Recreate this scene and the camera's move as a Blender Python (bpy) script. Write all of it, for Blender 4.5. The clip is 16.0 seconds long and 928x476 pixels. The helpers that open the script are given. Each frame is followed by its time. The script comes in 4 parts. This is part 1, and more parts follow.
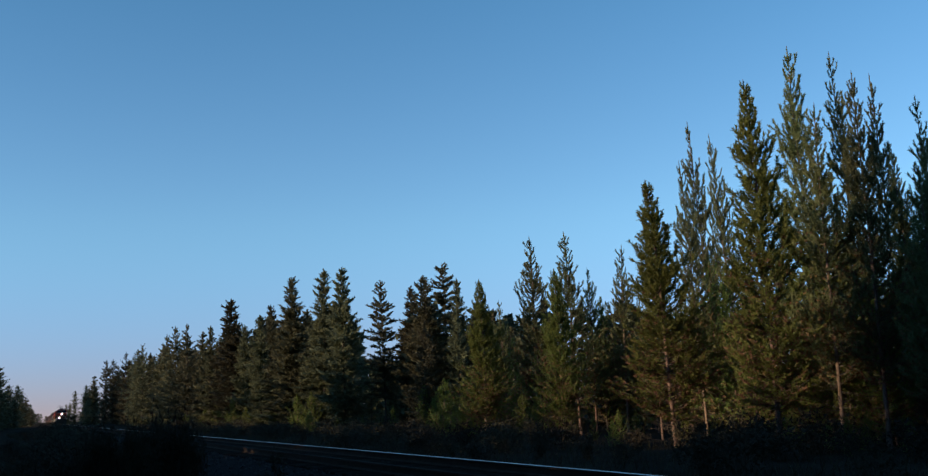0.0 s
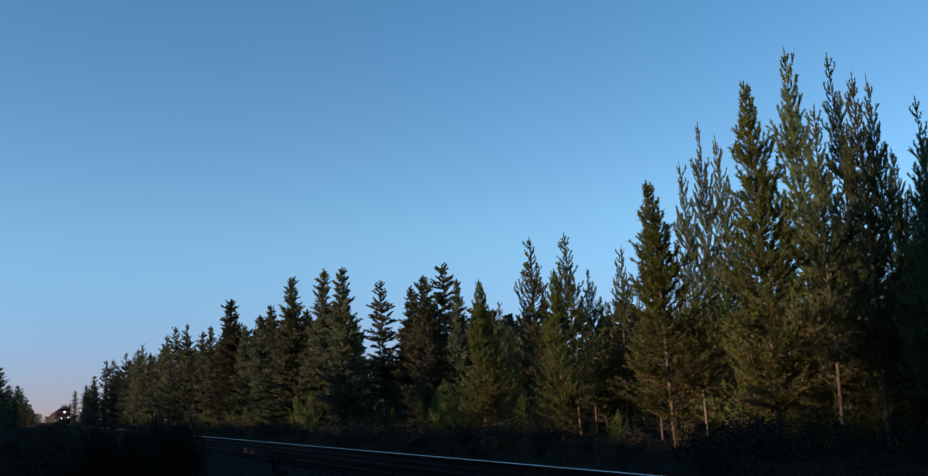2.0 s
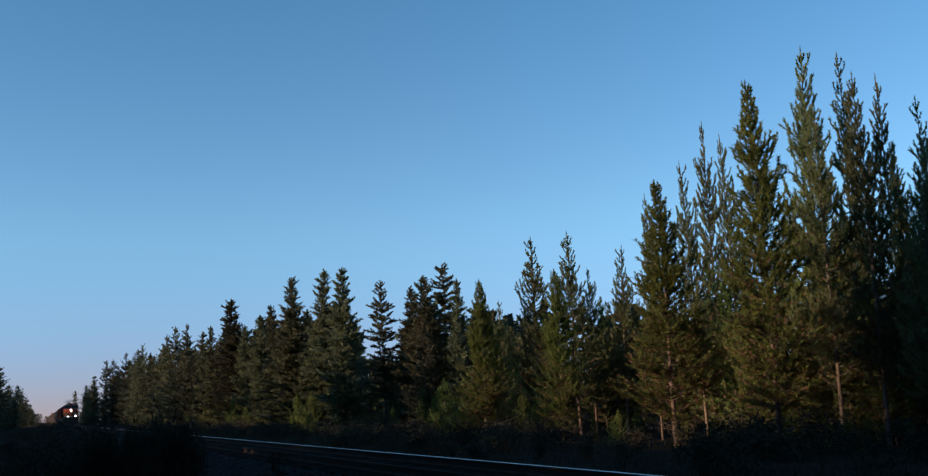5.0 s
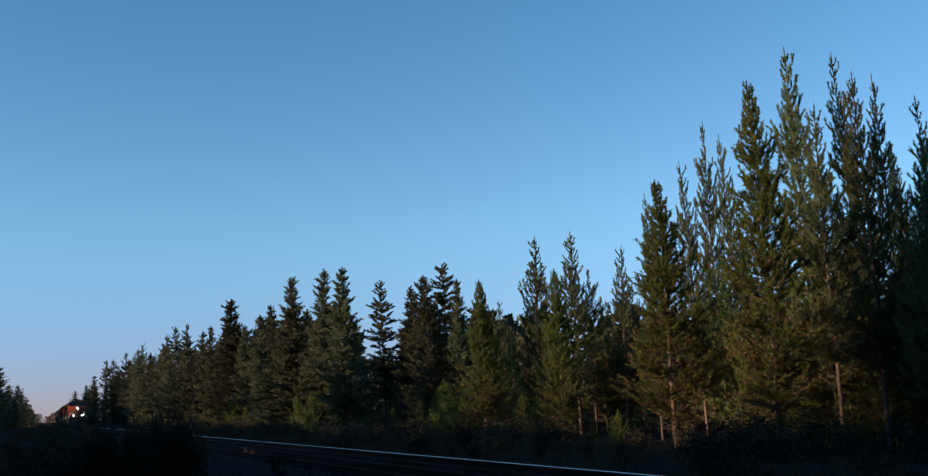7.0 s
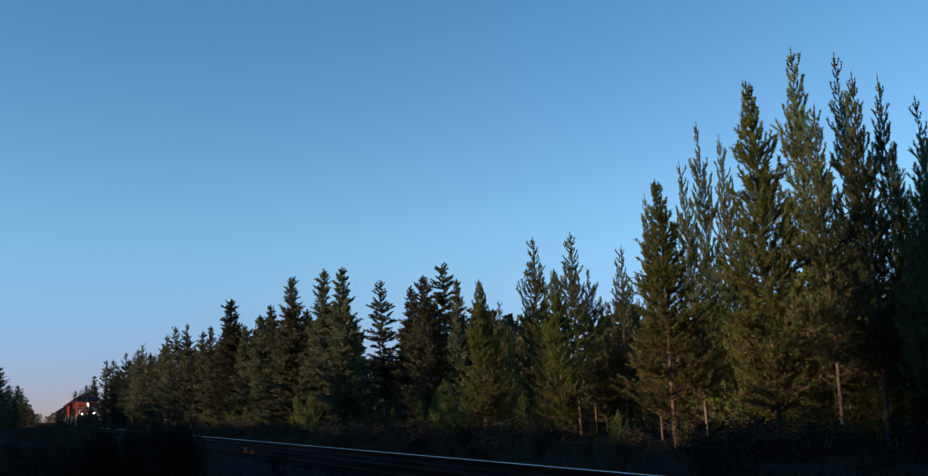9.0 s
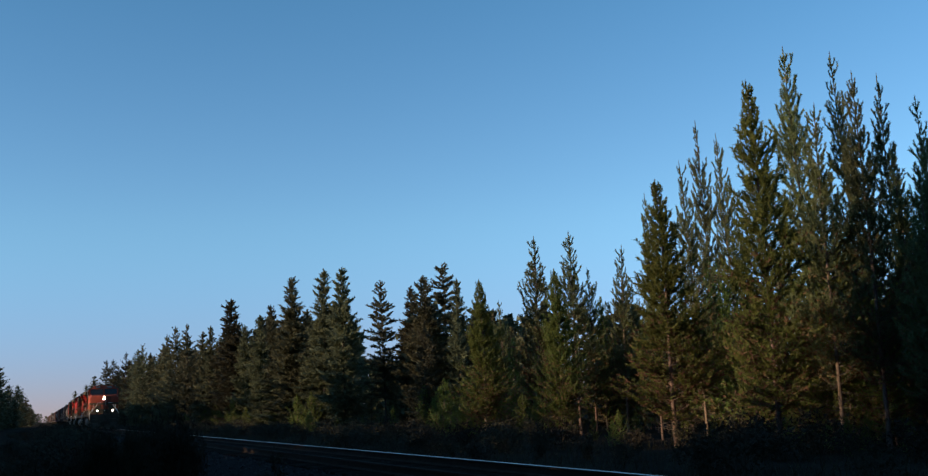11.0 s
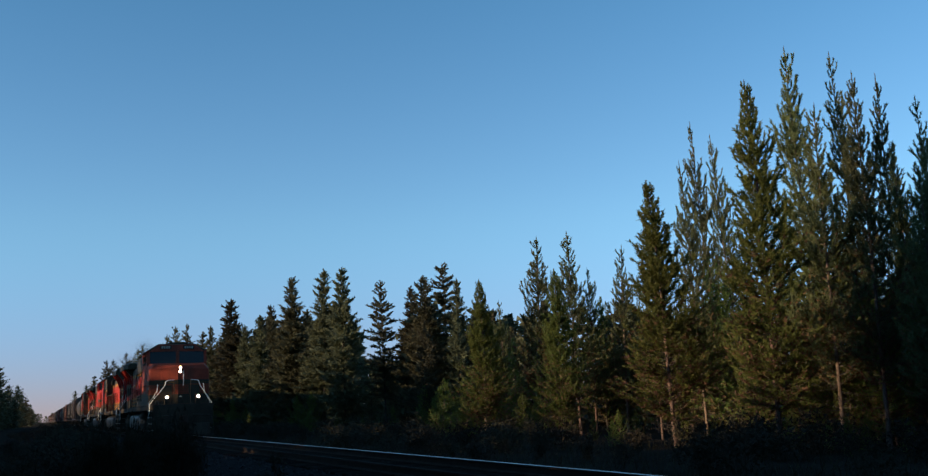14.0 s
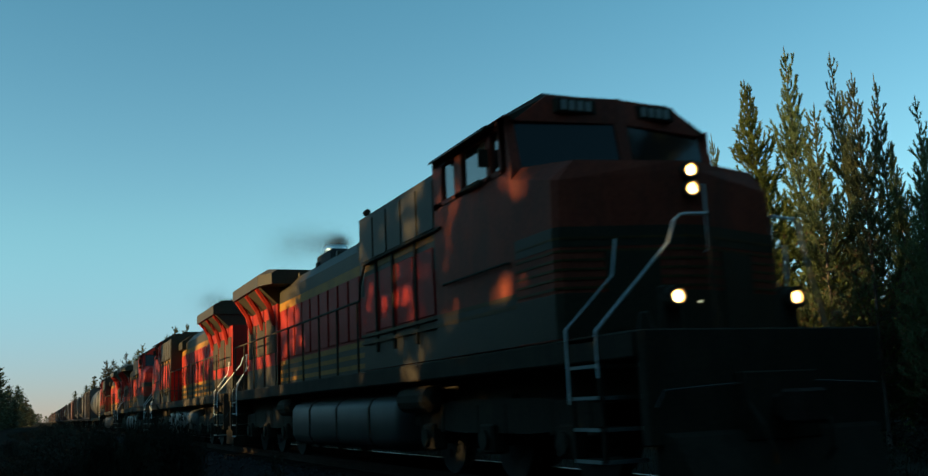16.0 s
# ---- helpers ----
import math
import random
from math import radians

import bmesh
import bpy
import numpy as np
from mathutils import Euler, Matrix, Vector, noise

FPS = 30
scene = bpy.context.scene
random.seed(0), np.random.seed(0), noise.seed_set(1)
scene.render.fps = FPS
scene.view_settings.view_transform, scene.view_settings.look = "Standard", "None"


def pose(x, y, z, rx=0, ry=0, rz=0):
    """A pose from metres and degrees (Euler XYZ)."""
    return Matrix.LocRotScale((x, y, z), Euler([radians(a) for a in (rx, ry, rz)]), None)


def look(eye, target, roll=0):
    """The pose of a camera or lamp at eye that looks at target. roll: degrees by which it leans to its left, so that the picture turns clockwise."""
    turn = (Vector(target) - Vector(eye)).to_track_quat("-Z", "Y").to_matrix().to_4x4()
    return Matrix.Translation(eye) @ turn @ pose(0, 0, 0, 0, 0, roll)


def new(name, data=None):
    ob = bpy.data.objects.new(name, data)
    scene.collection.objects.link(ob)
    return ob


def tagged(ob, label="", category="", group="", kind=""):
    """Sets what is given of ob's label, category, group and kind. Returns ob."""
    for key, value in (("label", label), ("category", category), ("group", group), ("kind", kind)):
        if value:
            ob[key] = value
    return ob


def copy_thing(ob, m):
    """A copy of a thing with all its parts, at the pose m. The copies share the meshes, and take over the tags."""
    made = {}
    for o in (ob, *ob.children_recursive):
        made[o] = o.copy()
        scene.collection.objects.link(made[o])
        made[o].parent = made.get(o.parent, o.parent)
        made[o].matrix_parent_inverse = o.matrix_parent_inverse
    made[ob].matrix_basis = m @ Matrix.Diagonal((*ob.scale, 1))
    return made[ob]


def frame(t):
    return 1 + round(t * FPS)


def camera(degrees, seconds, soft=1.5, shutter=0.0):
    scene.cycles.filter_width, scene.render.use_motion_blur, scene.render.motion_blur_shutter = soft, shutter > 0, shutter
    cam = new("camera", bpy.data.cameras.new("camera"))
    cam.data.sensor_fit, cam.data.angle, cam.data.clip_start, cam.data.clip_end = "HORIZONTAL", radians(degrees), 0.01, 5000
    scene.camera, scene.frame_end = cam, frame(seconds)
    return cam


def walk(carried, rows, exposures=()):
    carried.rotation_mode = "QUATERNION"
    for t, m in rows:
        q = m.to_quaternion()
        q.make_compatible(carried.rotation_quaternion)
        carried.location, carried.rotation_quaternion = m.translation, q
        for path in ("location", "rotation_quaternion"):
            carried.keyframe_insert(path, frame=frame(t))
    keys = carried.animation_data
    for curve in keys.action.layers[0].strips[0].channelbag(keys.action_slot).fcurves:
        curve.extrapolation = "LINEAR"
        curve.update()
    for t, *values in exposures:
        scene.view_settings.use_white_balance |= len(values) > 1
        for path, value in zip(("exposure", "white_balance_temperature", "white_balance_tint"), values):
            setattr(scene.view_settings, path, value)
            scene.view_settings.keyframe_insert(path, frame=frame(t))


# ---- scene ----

# World: the track runs along +Y, top of rail is z = 0, the camera stands at x = y = 0.
TRACK_X, GROUND_Z = 6.52, -0.55

cam = camera(51.587, 16.0, soft=1.3, shutter=0.12)
AIM = (0.39995, 0.90052, 0.17061)
EYE = (0.0, 0.0, 1.0)
CAM_POSE = look(EYE, tuple(e + 50 * a for e, a in zip(EYE, AIM)), -2.425)
walk(cam, [(0.0, CAM_POSE), (16.0, CAM_POSE)],
     exposures=[(0.0, 0.64, 6350, 4), (14.0, 0.64, 6400, 3), (14.5, 0.66, 6700, 2), (15.0, 0.68, 6900, 0), (15.4, 0.74, 7600, -1), (15.7, 0.78, 7800, -6), (16.0, 0.88, 7900, -19)])

# ---------------------------------------------------------------- light
SUN_ELEVATION, SUN_SIDE = 8.5, 2.0          # degrees; the sun stands over -X, a little towards +Y
world = bpy.data.worlds.new("evening_sky")
scene.world = world
world.use_nodes = True
wn, wl = world.node_tree.nodes, world.node_tree.links
sky = wn.new("ShaderNodeTexSky")
sky.sky_type, sky.sun_disc = "NISHITA", False
sky.sun_elevation, sky.sun_rotation = radians(SUN_ELEVATION), radians(-90 + SUN_SIDE)
sky.air_density, sky.dust_density, sky.ozone_density = 0.88, 0.0, 3.1
wn["Background"].inputs["Strength"].default_value = 0.15
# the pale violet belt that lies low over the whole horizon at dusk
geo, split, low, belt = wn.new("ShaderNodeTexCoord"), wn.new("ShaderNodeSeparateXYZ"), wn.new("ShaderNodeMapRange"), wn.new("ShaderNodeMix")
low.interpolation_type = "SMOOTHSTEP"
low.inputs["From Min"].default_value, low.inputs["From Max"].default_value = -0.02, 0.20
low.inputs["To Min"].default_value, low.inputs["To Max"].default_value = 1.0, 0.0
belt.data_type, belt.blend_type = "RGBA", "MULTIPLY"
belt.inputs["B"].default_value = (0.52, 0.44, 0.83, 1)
high, deep = wn.new("ShaderNodeMapRange"), wn.new("ShaderNodeMix")          # the deeper blue overhead
high.interpolation_type = "SMOOTHSTEP"
high.inputs["From Min"].default_value, high.inputs["From Max"].default_value = 0.18, 0.55
deep.data_type, deep.blend_type = "RGBA", "MULTIPLY"
deep.inputs["B"].default_value = (0.74, 0.99, 1.0, 1)
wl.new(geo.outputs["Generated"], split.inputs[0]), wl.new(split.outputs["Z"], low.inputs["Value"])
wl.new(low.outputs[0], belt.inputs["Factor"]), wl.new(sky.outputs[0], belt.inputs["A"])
wl.new(split.outputs["Z"], high.inputs["Value"]), wl.new(high.outputs[0], deep.inputs["Factor"])
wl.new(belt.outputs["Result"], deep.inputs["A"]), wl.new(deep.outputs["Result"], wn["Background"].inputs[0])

sun = new("sun", bpy.data.lights.new("sun", "SUN"))
sun.data.energy, sun.data.angle, sun.data.color = 5.0, radians(1.0), (1.0, 0.70, 0.45)
sun_way = Vector((-math.cos(radians(SUN_SIDE)), math.sin(radians(SUN_SIDE)), math.tan(radians(SUN_ELEVATION))))
sun.matrix_world = look(sun_way * 100, (0, 0, 0))


# ---------------------------------------------------------------- materials
def material(name, colour, rough=0.7, metal=0.0, vary=0.25, scale=6.0, fine=60.0, bump=0.15, tint=0.0, island=False, through_light=0.0, wear=None, sheen=0.5):
    """Two scales of noise on a base colour, with bump; tint varies it from object to object, or from leaf to leaf."""
    m = bpy.data.materials.new(name)
    m.use_nodes = True
    n, l = m.node_tree.nodes, m.node_tree.links
    b = n["Principled BSDF"]
    b.inputs["Roughness"].default_value, b.inputs["Metallic"].default_value = rough, metal
    b.inputs["Specular IOR Level"].default_value = sheen
    co = n.new("ShaderNodeTexCoord")
    big, small = n.new("ShaderNodeTexNoise"), n.new("ShaderNodeTexNoise")
    big.inputs["Scale"].default_value, small.inputs["Scale"].default_value = scale, fine
    big.inputs["Detail"].default_value = small.inputs["Detail"].default_value = 4
    l.new(co.outputs["Object"], big.inputs["Vector"]), l.new(co.outputs["Object"], small.inputs["Vector"])
    add = n.new("ShaderNodeMath")
    add.operation = "ADD"
    l.new(big.outputs["Fac"], add.inputs[0]), l.new(small.outputs["Fac"], add.inputs[1])
    value = n.new("ShaderNodeMapRange")
    value.inputs["From Min"].default_value, value.inputs["From Max"].default_value = 0.6, 1.4
    value.inputs["To Min"].default_value, value.inputs["To Max"].default_value = 1 - vary, 1 + vary
    l.new(add.outputs[0], value.inputs["Value"])
    hsv = n.new("ShaderNodeHueSaturation")
    hsv.inputs["Color"].default_value = (*colour, 1)
    last = value.outputs[0]
    if tint:
        info = n.new("ShaderNodeNewGeometry" if island else "ShaderNodeObjectInfo")
        out = info.outputs["Random Per Island" if island else "Random"]
        r = n.new("ShaderNodeMapRange")
        r.inputs["To Min"].default_value, r.inputs["To Max"].default_value = 1 - tint, 1 + tint
        l.new(out, r.inputs["Value"])
        mul = n.new("ShaderNodeMath")
        mul.operation = "MULTIPLY"
        l.new(last, mul.inputs[0]), l.new(r.outputs[0], mul.inputs[1])
        last = mul.outputs[0]
        hue = n.new("ShaderNodeMapRange")
        hue.inputs["To Min"].default_value, hue.inputs["To Max"].default_value = 0.5 - 0.035 * tint / 0.3, 0.5 + 0.03 * tint / 0.3
        l.new(out, hue.inputs["Value"]), l.new(hue.outputs[0], hsv.inputs["Hue"])
    l.new(last, hsv.inputs["Value"])
    colour_out = hsv.outputs[0]
    if wear:
        mix = n.new("ShaderNodeMix")
        mix.data_type = "RGBA"
        mix.inputs["B"].default_value = (*wear, 1)
        w = n.new("ShaderNodeTexNoise")
        w.inputs["Scale"].default_value, w.inputs["Detail"].default_value, w.inputs["Roughness"].default_value = scale * 0.6, 8, 0.7
        stretch = n.new("ShaderNodeMapping")
        stretch.inputs["Scale"].default_value = (1, 1, 0.3)
        l.new(co.outputs["Object"], stretch.inputs["Vector"]), l.new(stretch.outputs[0], w.inputs["Vector"])
        f = n.new("ShaderNodeMapRange")
        f.inputs["From Min"].default_value, f.inputs["From Max"].default_value, f.inputs["To Max"].default_value = 0.42, 0.70, 0.80
        l.new(w.outputs["Fac"], f.inputs["Value"]), l.new(f.outputs[0], mix.inputs["Factor"]), l.new(colour_out, mix.inputs["A"])
        colour_out = mix.outputs["Result"]
    l.new(colour_out, b.inputs["Base Color"])
    if bump:
        bp = n.new("ShaderNodeBump")
        bp.inputs["Strength"].default_value, bp.inputs["Distance"].default_value = bump, 0.02
        l.new(small.outputs["Fac"], bp.inputs["Height"]), l.new(bp.outputs[0], b.inputs["Normal"])
    if through_light:
        t, mixs = n.new("ShaderNodeBsdfTranslucent"), n.new("ShaderNodeMixShader")
        mixs.inputs[0].default_value = through_light
        l.new(colour_out, t.inputs["Color"])
        l.new(b.outputs[0], mixs.inputs[1]), l.new(t.outputs[0], mixs.inputs[2])
        l.new(mixs.outputs[0], n["Material Output"].inputs["Surface"])
    return m


def glowing(name, colour, strength):
    m = bpy.data.materials.new(name)
    m.use_nodes = True
    b = m.node_tree.nodes["Principled BSDF"]
    b.inputs["Base Color"].default_value = (*colour, 1)
    b.inputs["Emission Color"].default_value, b.inputs["Emission Strength"].default_value = (*colour, 1), strength
    return m


NEEDLES = material("pine_needles", (0.104, 0.130, 0.036), 0.6, vary=0.35, scale=0.9, fine=9, bump=0, tint=0.25, through_light=0.42, sheen=0.15)
NEEDLES_GREY = material("grey_green_pine_needles", (0.100, 0.117, 0.051), 0.5, vary=0.35, scale=0.9, fine=9, bump=0, tint=0.25, through_light=0.38, sheen=0.35)
NEEDLES_DARK = material("fir_needles", (0.088, 0.091, 0.052), 0.62, vary=0.4, scale=0.5, fine=7, bump=0, tint=0.4, through_light=0.3, sheen=0.15)
NEEDLES_BROWN = material("dead_brown_needles", (0.15, 0.098, 0.056), 0.7, vary=0.35, scale=0.9, fine=9, bump=0, tint=0.25, through_light=0.3, sheen=0.1)
BARK = material("pine_bark", (0.120, 0.086, 0.067), 0.9, vary=0.4, scale=3, fine=30, bump=0.6, tint=0.25, sheen=0.1)
BARK_DARK = material("fir_bark", (0.040, 0.033, 0.028), 0.9, vary=0.4, scale=3, fine=30, bump=0.6, tint=0.25, sheen=0.1)
LIMB = material("pine_limb_bark", (0.100, 0.082, 0.066), 0.9, vary=0.4, scale=3, fine=30, bump=0.3, tint=0.25, sheen=0.1)
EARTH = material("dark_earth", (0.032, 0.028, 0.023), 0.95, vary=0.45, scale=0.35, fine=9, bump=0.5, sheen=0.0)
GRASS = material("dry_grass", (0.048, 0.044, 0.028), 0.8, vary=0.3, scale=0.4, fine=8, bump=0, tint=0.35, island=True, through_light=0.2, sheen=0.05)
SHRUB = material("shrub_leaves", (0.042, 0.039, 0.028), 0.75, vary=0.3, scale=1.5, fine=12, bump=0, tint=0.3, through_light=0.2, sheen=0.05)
TWIG = material("shrub_twigs", (0.07, 0.058, 0.045), 0.9, vary=0.3, scale=5, fine=40, bump=0.2, sheen=0.1)
BALLAST = material("ballast_stone", (0.042, 0.038, 0.038), 0.95, vary=0.4, scale=2.0, fine=40, bump=0.6, tint=0.35, island=True, sheen=0.05)
BALLAST_BED = material("ballast_bed", (0.028, 0.025, 0.025), 0.95, vary=0.5, scale=6, fine=35, bump=0.9, sheen=0.0)
TIE = material("tie_wood", (0.026, 0.021, 0.018), 0.9, vary=0.35, scale=3, fine=40, bump=0.4, tint=0.3, sheen=0.0)
RAIL_TOP = material("polished_rail_steel", (0.60, 0.56, 0.56), 0.33, 1.0, vary=0.06, scale=2, fine=50, bump=0.02)
# near rail head: its dark colour stands in for a missing sky reflection
RAIL_NO_GLINT = material("glintless_rail_steel", (0.022, 0.019, 0.018), 0.9, 0.0, vary=0.2, scale=2, fine=50, bump=0.04, sheen=0.03)
RAIL_SIDE = material("rusty_rail_steel", (0.040, 0.027, 0.021), 0.9, 0.0, vary=0.3, scale=4, fine=60, bump=0.25, sheen=0.05)

ORANGE = material("orange_paint", (0.33, 0.020, 0.015), 0.55, vary=0.3, scale=1.2, fine=18, bump=0.03, wear=(0.07, 0.020, 0.014), sheen=0.12)
# orange toned for shade on the leader's front, plus streaky wear
SHADED_ORANGE = material("shade_toned_orange_paint", (0.27, 0.050, 0.028), 0.6, vary=0.35, scale=1.5, fine=18, bump=0.04, wear=(0.075, 0.038, 0.028), sheen=0.1)
GREEN = material("dark_green_paint", (0.044, 0.033, 0.019), 0.55, vary=0.35, scale=1.2, fine=18, bump=0.03, wear=(0.045, 0.034, 0.025), sheen=0.2)
YELLOW = material("yellow_stripe_paint", (0.32, 0.135, 0.025), 0.6, vary=0.2, scale=2, fine=20, bump=0.03, wear=(0.14, 0.08, 0.03), sheen=0.15)
# darker yellow for the stripes round nose and cab
YELLOW_DARK = material("dark_yellow_stripe_paint", (0.10, 0.055, 0.018), 0.6, vary=0.3, scale=2, fine=20, bump=0.03, wear=(0.03, 0.024, 0.018), sheen=0.15)
BLACK = material("sooty_black_paint", (0.058, 0.044, 0.032), 0.8, vary=0.35, scale=2, fine=24, bump=0.12, wear=(0.034, 0.027, 0.021), sheen=0.08)
SILVER = material("dusty_grey_tank_paint", (0.062, 0.053, 0.046), 0.52, 0.0, vary=0.3, scale=2, fine=20, bump=0.06, wear=(0.04, 0.035, 0.03), sheen=0.5)
WHITE = material("white_handrail_paint", (0.78, 0.77, 0.74), 0.5, vary=0.12, scale=4, fine=30, bump=0.02)
STEEL = material("grimy_wheel_steel", (0.045, 0.040, 0.036), 0.7, 0.2, vary=0.3, scale=4, fine=30, bump=0.1, sheen=0.2)
BARE_METAL = material("bare_bright_metal", (0.75, 0.72, 0.68), 0.30, 1.0, vary=0.1, scale=3, fine=30, bump=0.03)
DIGIT = material("dull_white_digits", (0.30, 0.30, 0.28), 0.7, vary=0.2, scale=5, fine=40, bump=0)
RUST = material("rusty_dark_iron", (0.055, 0.034, 0.026), 0.85, 0.2, vary=0.35, scale=4, fine=40, bump=0.2, sheen=0.2)
SOOT = material("soot", (0.03, 0.028, 0.027), 0.9, vary=0.3, scale=3, fine=20, bump=0.1)
LAMP = glowing("lit_headlight_reflector", (1.0, 0.74, 0.44), 0.5)
LAMP_RIM = glowing("dim_reflector_rim", (1.0, 0.50, 0.22), 0.22)
LAMP_SMALL = glowing("lit_marker_lens", (1.0, 0.9, 0.8), 0.35)
BULB = glowing("headlight_bulb", (1.0, 0.84, 0.76), 90.0)
HOPPER_GREY = material("weathered_grey_car_paint", (0.062, 0.056, 0.052), 0.65, vary=0.3, scale=0.8, fine=15, bump=0.05, wear=(0.07, 0.045, 0.035))
BOX_BROWN = material("oxide_brown_car_paint", (0.12, 0.036, 0.025), 0.65, vary=0.2, scale=0.8, fine=15, bump=0.05, wear=(0.09, 0.05, 0.04))
BOX_PALE = material("dull_tan_car_paint", (0.085, 0.060, 0.048), 0.65, vary=0.3, scale=0.8, fine=15, bump=0.05, wear=(0.11, 0.06, 0.04))

GLASS = bpy.data.materials.new("cab_window_glass")
GLASS.use_nodes = True
gb = GLASS.node_tree.nodes["Principled BSDF"]
gb.inputs["Base Color"].default_value, gb.inputs["Roughness"].default_value = (0.012, 0.014, 0.016, 1), 0.08
gb.inputs["Specular IOR Level"].default_value = 0.3
SIDE_GLASS = GLASS.copy()
SIDE_GLASS.name = "coated_side_window_glass"
SIDE_GLASS.node_tree.nodes["Principled BSDF"].inputs["IOR"].default_value = 2.3
SIDE_GLASS.node_tree.nodes["Principled BSDF"].inputs["Specular IOR Level"].default_value = 0.6


# ---------------------------------------------------------------- mesh helpers
def np_mesh(name, verts, faces, mat, smooth=False):
    me = bpy.data.meshes.new(name)
    me.from_pydata([tuple(v) for v in verts], [], [tuple(f) for f in faces])
    me.materials.append(mat)
    if smooth:
        me.polygons.foreach_set("use_smooth", [True] * len(me.polygons))
    me.update()
    return me


def part(name, bm, mat, parent, label="", smooth=False):
    me = bpy.data.meshes.new(name)
    bmesh.ops.recalc_face_normals(bm, faces=bm.faces)
    bm.to_mesh(me)
    bm.free()
    me.materials.append(mat)
    if smooth:
        me.polygons.foreach_set("use_smooth", [True] * len(me.polygons))
    ob = new(name, me)
    ob.parent = parent
    if label:
        ob["label"] = label
    return ob


def box(bm, x0, x1, y0, y1, z0, z1, bevel=0.0):
    vs = [bm.verts.new((x, y, z)) for x in (x0, x1) for y in (y0, y1) for z in (z0, z1)]
    fs = [bm.faces.new([vs[i] for i in f]) for f in ((0, 1, 3, 2), (4, 6, 7, 5), (0, 4, 5, 1), (2, 3, 7, 6), (0, 2, 6, 4), (1, 5, 7, 3))]
    if bevel:
        bmesh.ops.bevel(bm, geom=list({e for f in fs for e in f.edges}), offset=bevel, segments=1, affect="EDGES")
    return bm


def boxes(*rows, bevel=0.0):
    bm = bmesh.new()
    for r in rows:
        box(bm, *r, bevel=bevel)
    return bm


def loft(rings, bm=None, caps=True):
    """Rings of equally many points, joined one to the next."""
    bm = bm or bmesh.new()
    rows = [[bm.verts.new(p) for p in ring] for ring in rings]
    n = len(rows[0])
    for a, b in zip(rows, rows[1:]):
        for i in range(n):
            bm.faces.new((a[i], a[(i + 1) % n], b[(i + 1) % n], b[i]))
    if caps:
        bm.faces.new(rows[0]), bm.faces.new(rows[-1][::-1])
    return bm


def tube(path, radius, sides=8, bm=None):
    """A round bar along a path of points; radius is one number or one for each point."""
    pts = [Vector(p) for p in path]
    rad = radius if isinstance(radius, (list, tuple)) else [radius] * len(pts)
    rings = []
    for i, p in enumerate(pts):
        d = (pts[min(i + 1, len(pts) - 1)] - pts[max(i - 1, 0)]).normalized()
        u = d.cross(Vector((0.31, 0.17, 0.93)) if abs(d.z) < 0.9 else Vector((1, 0.1, 0))).normalized()
        v = d.cross(u)
        rings.append([p + (u * math.cos(a) + v * math.sin(a)) * rad[i] for a in (2 * math.pi * k / sides for k in range(sides))])
    return loft(rings, bm)


def disc(centre, axis, radius, depth, sides=20, bm=None, dome=0.0):
    c, a = Vector(centre), Vector(axis).normalized()
    rows = [(c - a * depth / 2, radius), (c + a * depth / 2, radius)]
    if dome:
        rows += [(c + a * (depth / 2 + dome * 0.7), radius * 0.7), (c + a * (depth / 2 + dome), radius * 0.1)]
    return tube([r[0] for r in rows], [r[1] for r in rows], sides, bm)


# ---------------------------------------------------------------- ground and track
def build_ground():
    steps = [0]
    while steps[-1] < 4200:
        steps.append(steps[-1] + max(1.2, steps[-1] * 0.055))
    axis = np.array([-s for s in steps[:0:-1]] + steps)
    gx, gy = np.meshgrid(axis + 6.0, axis + 15.0, indexing="ij")
    away = np.abs(gx - TRACK_X)
    rough = np.array([noise.noise((x * 0.21, y * 0.21, 3.1)) * 0.16 + noise.noise((x * 0.033, y * 0.033, 7.7)) * 0.3 for x, y in zip(gx.ravel(), gy.ravel())]).reshape(gx.shape)
    gz = GROUND_Z + rough * np.clip((away - 2.5) / 6, 0, 1) * np.clip(400 / (1 + np.hypot(gx, gy)), 0, 1)
    n = len(axis)
    verts = np.stack([gx.ravel(), gy.ravel(), gz.ravel()], 1)
    idx = np.arange(n * n).reshape(n, n)
    faces = np.stack([idx[:-1, :-1], idx[1:, :-1], idx[1:, 1:], idx[:-1, 1:]], -1).reshape(-1, 4)
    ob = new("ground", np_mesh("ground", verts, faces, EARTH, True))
    tagged(ob, "dark bare earth with needle litter under the forest edge", "ground", kind="structure")


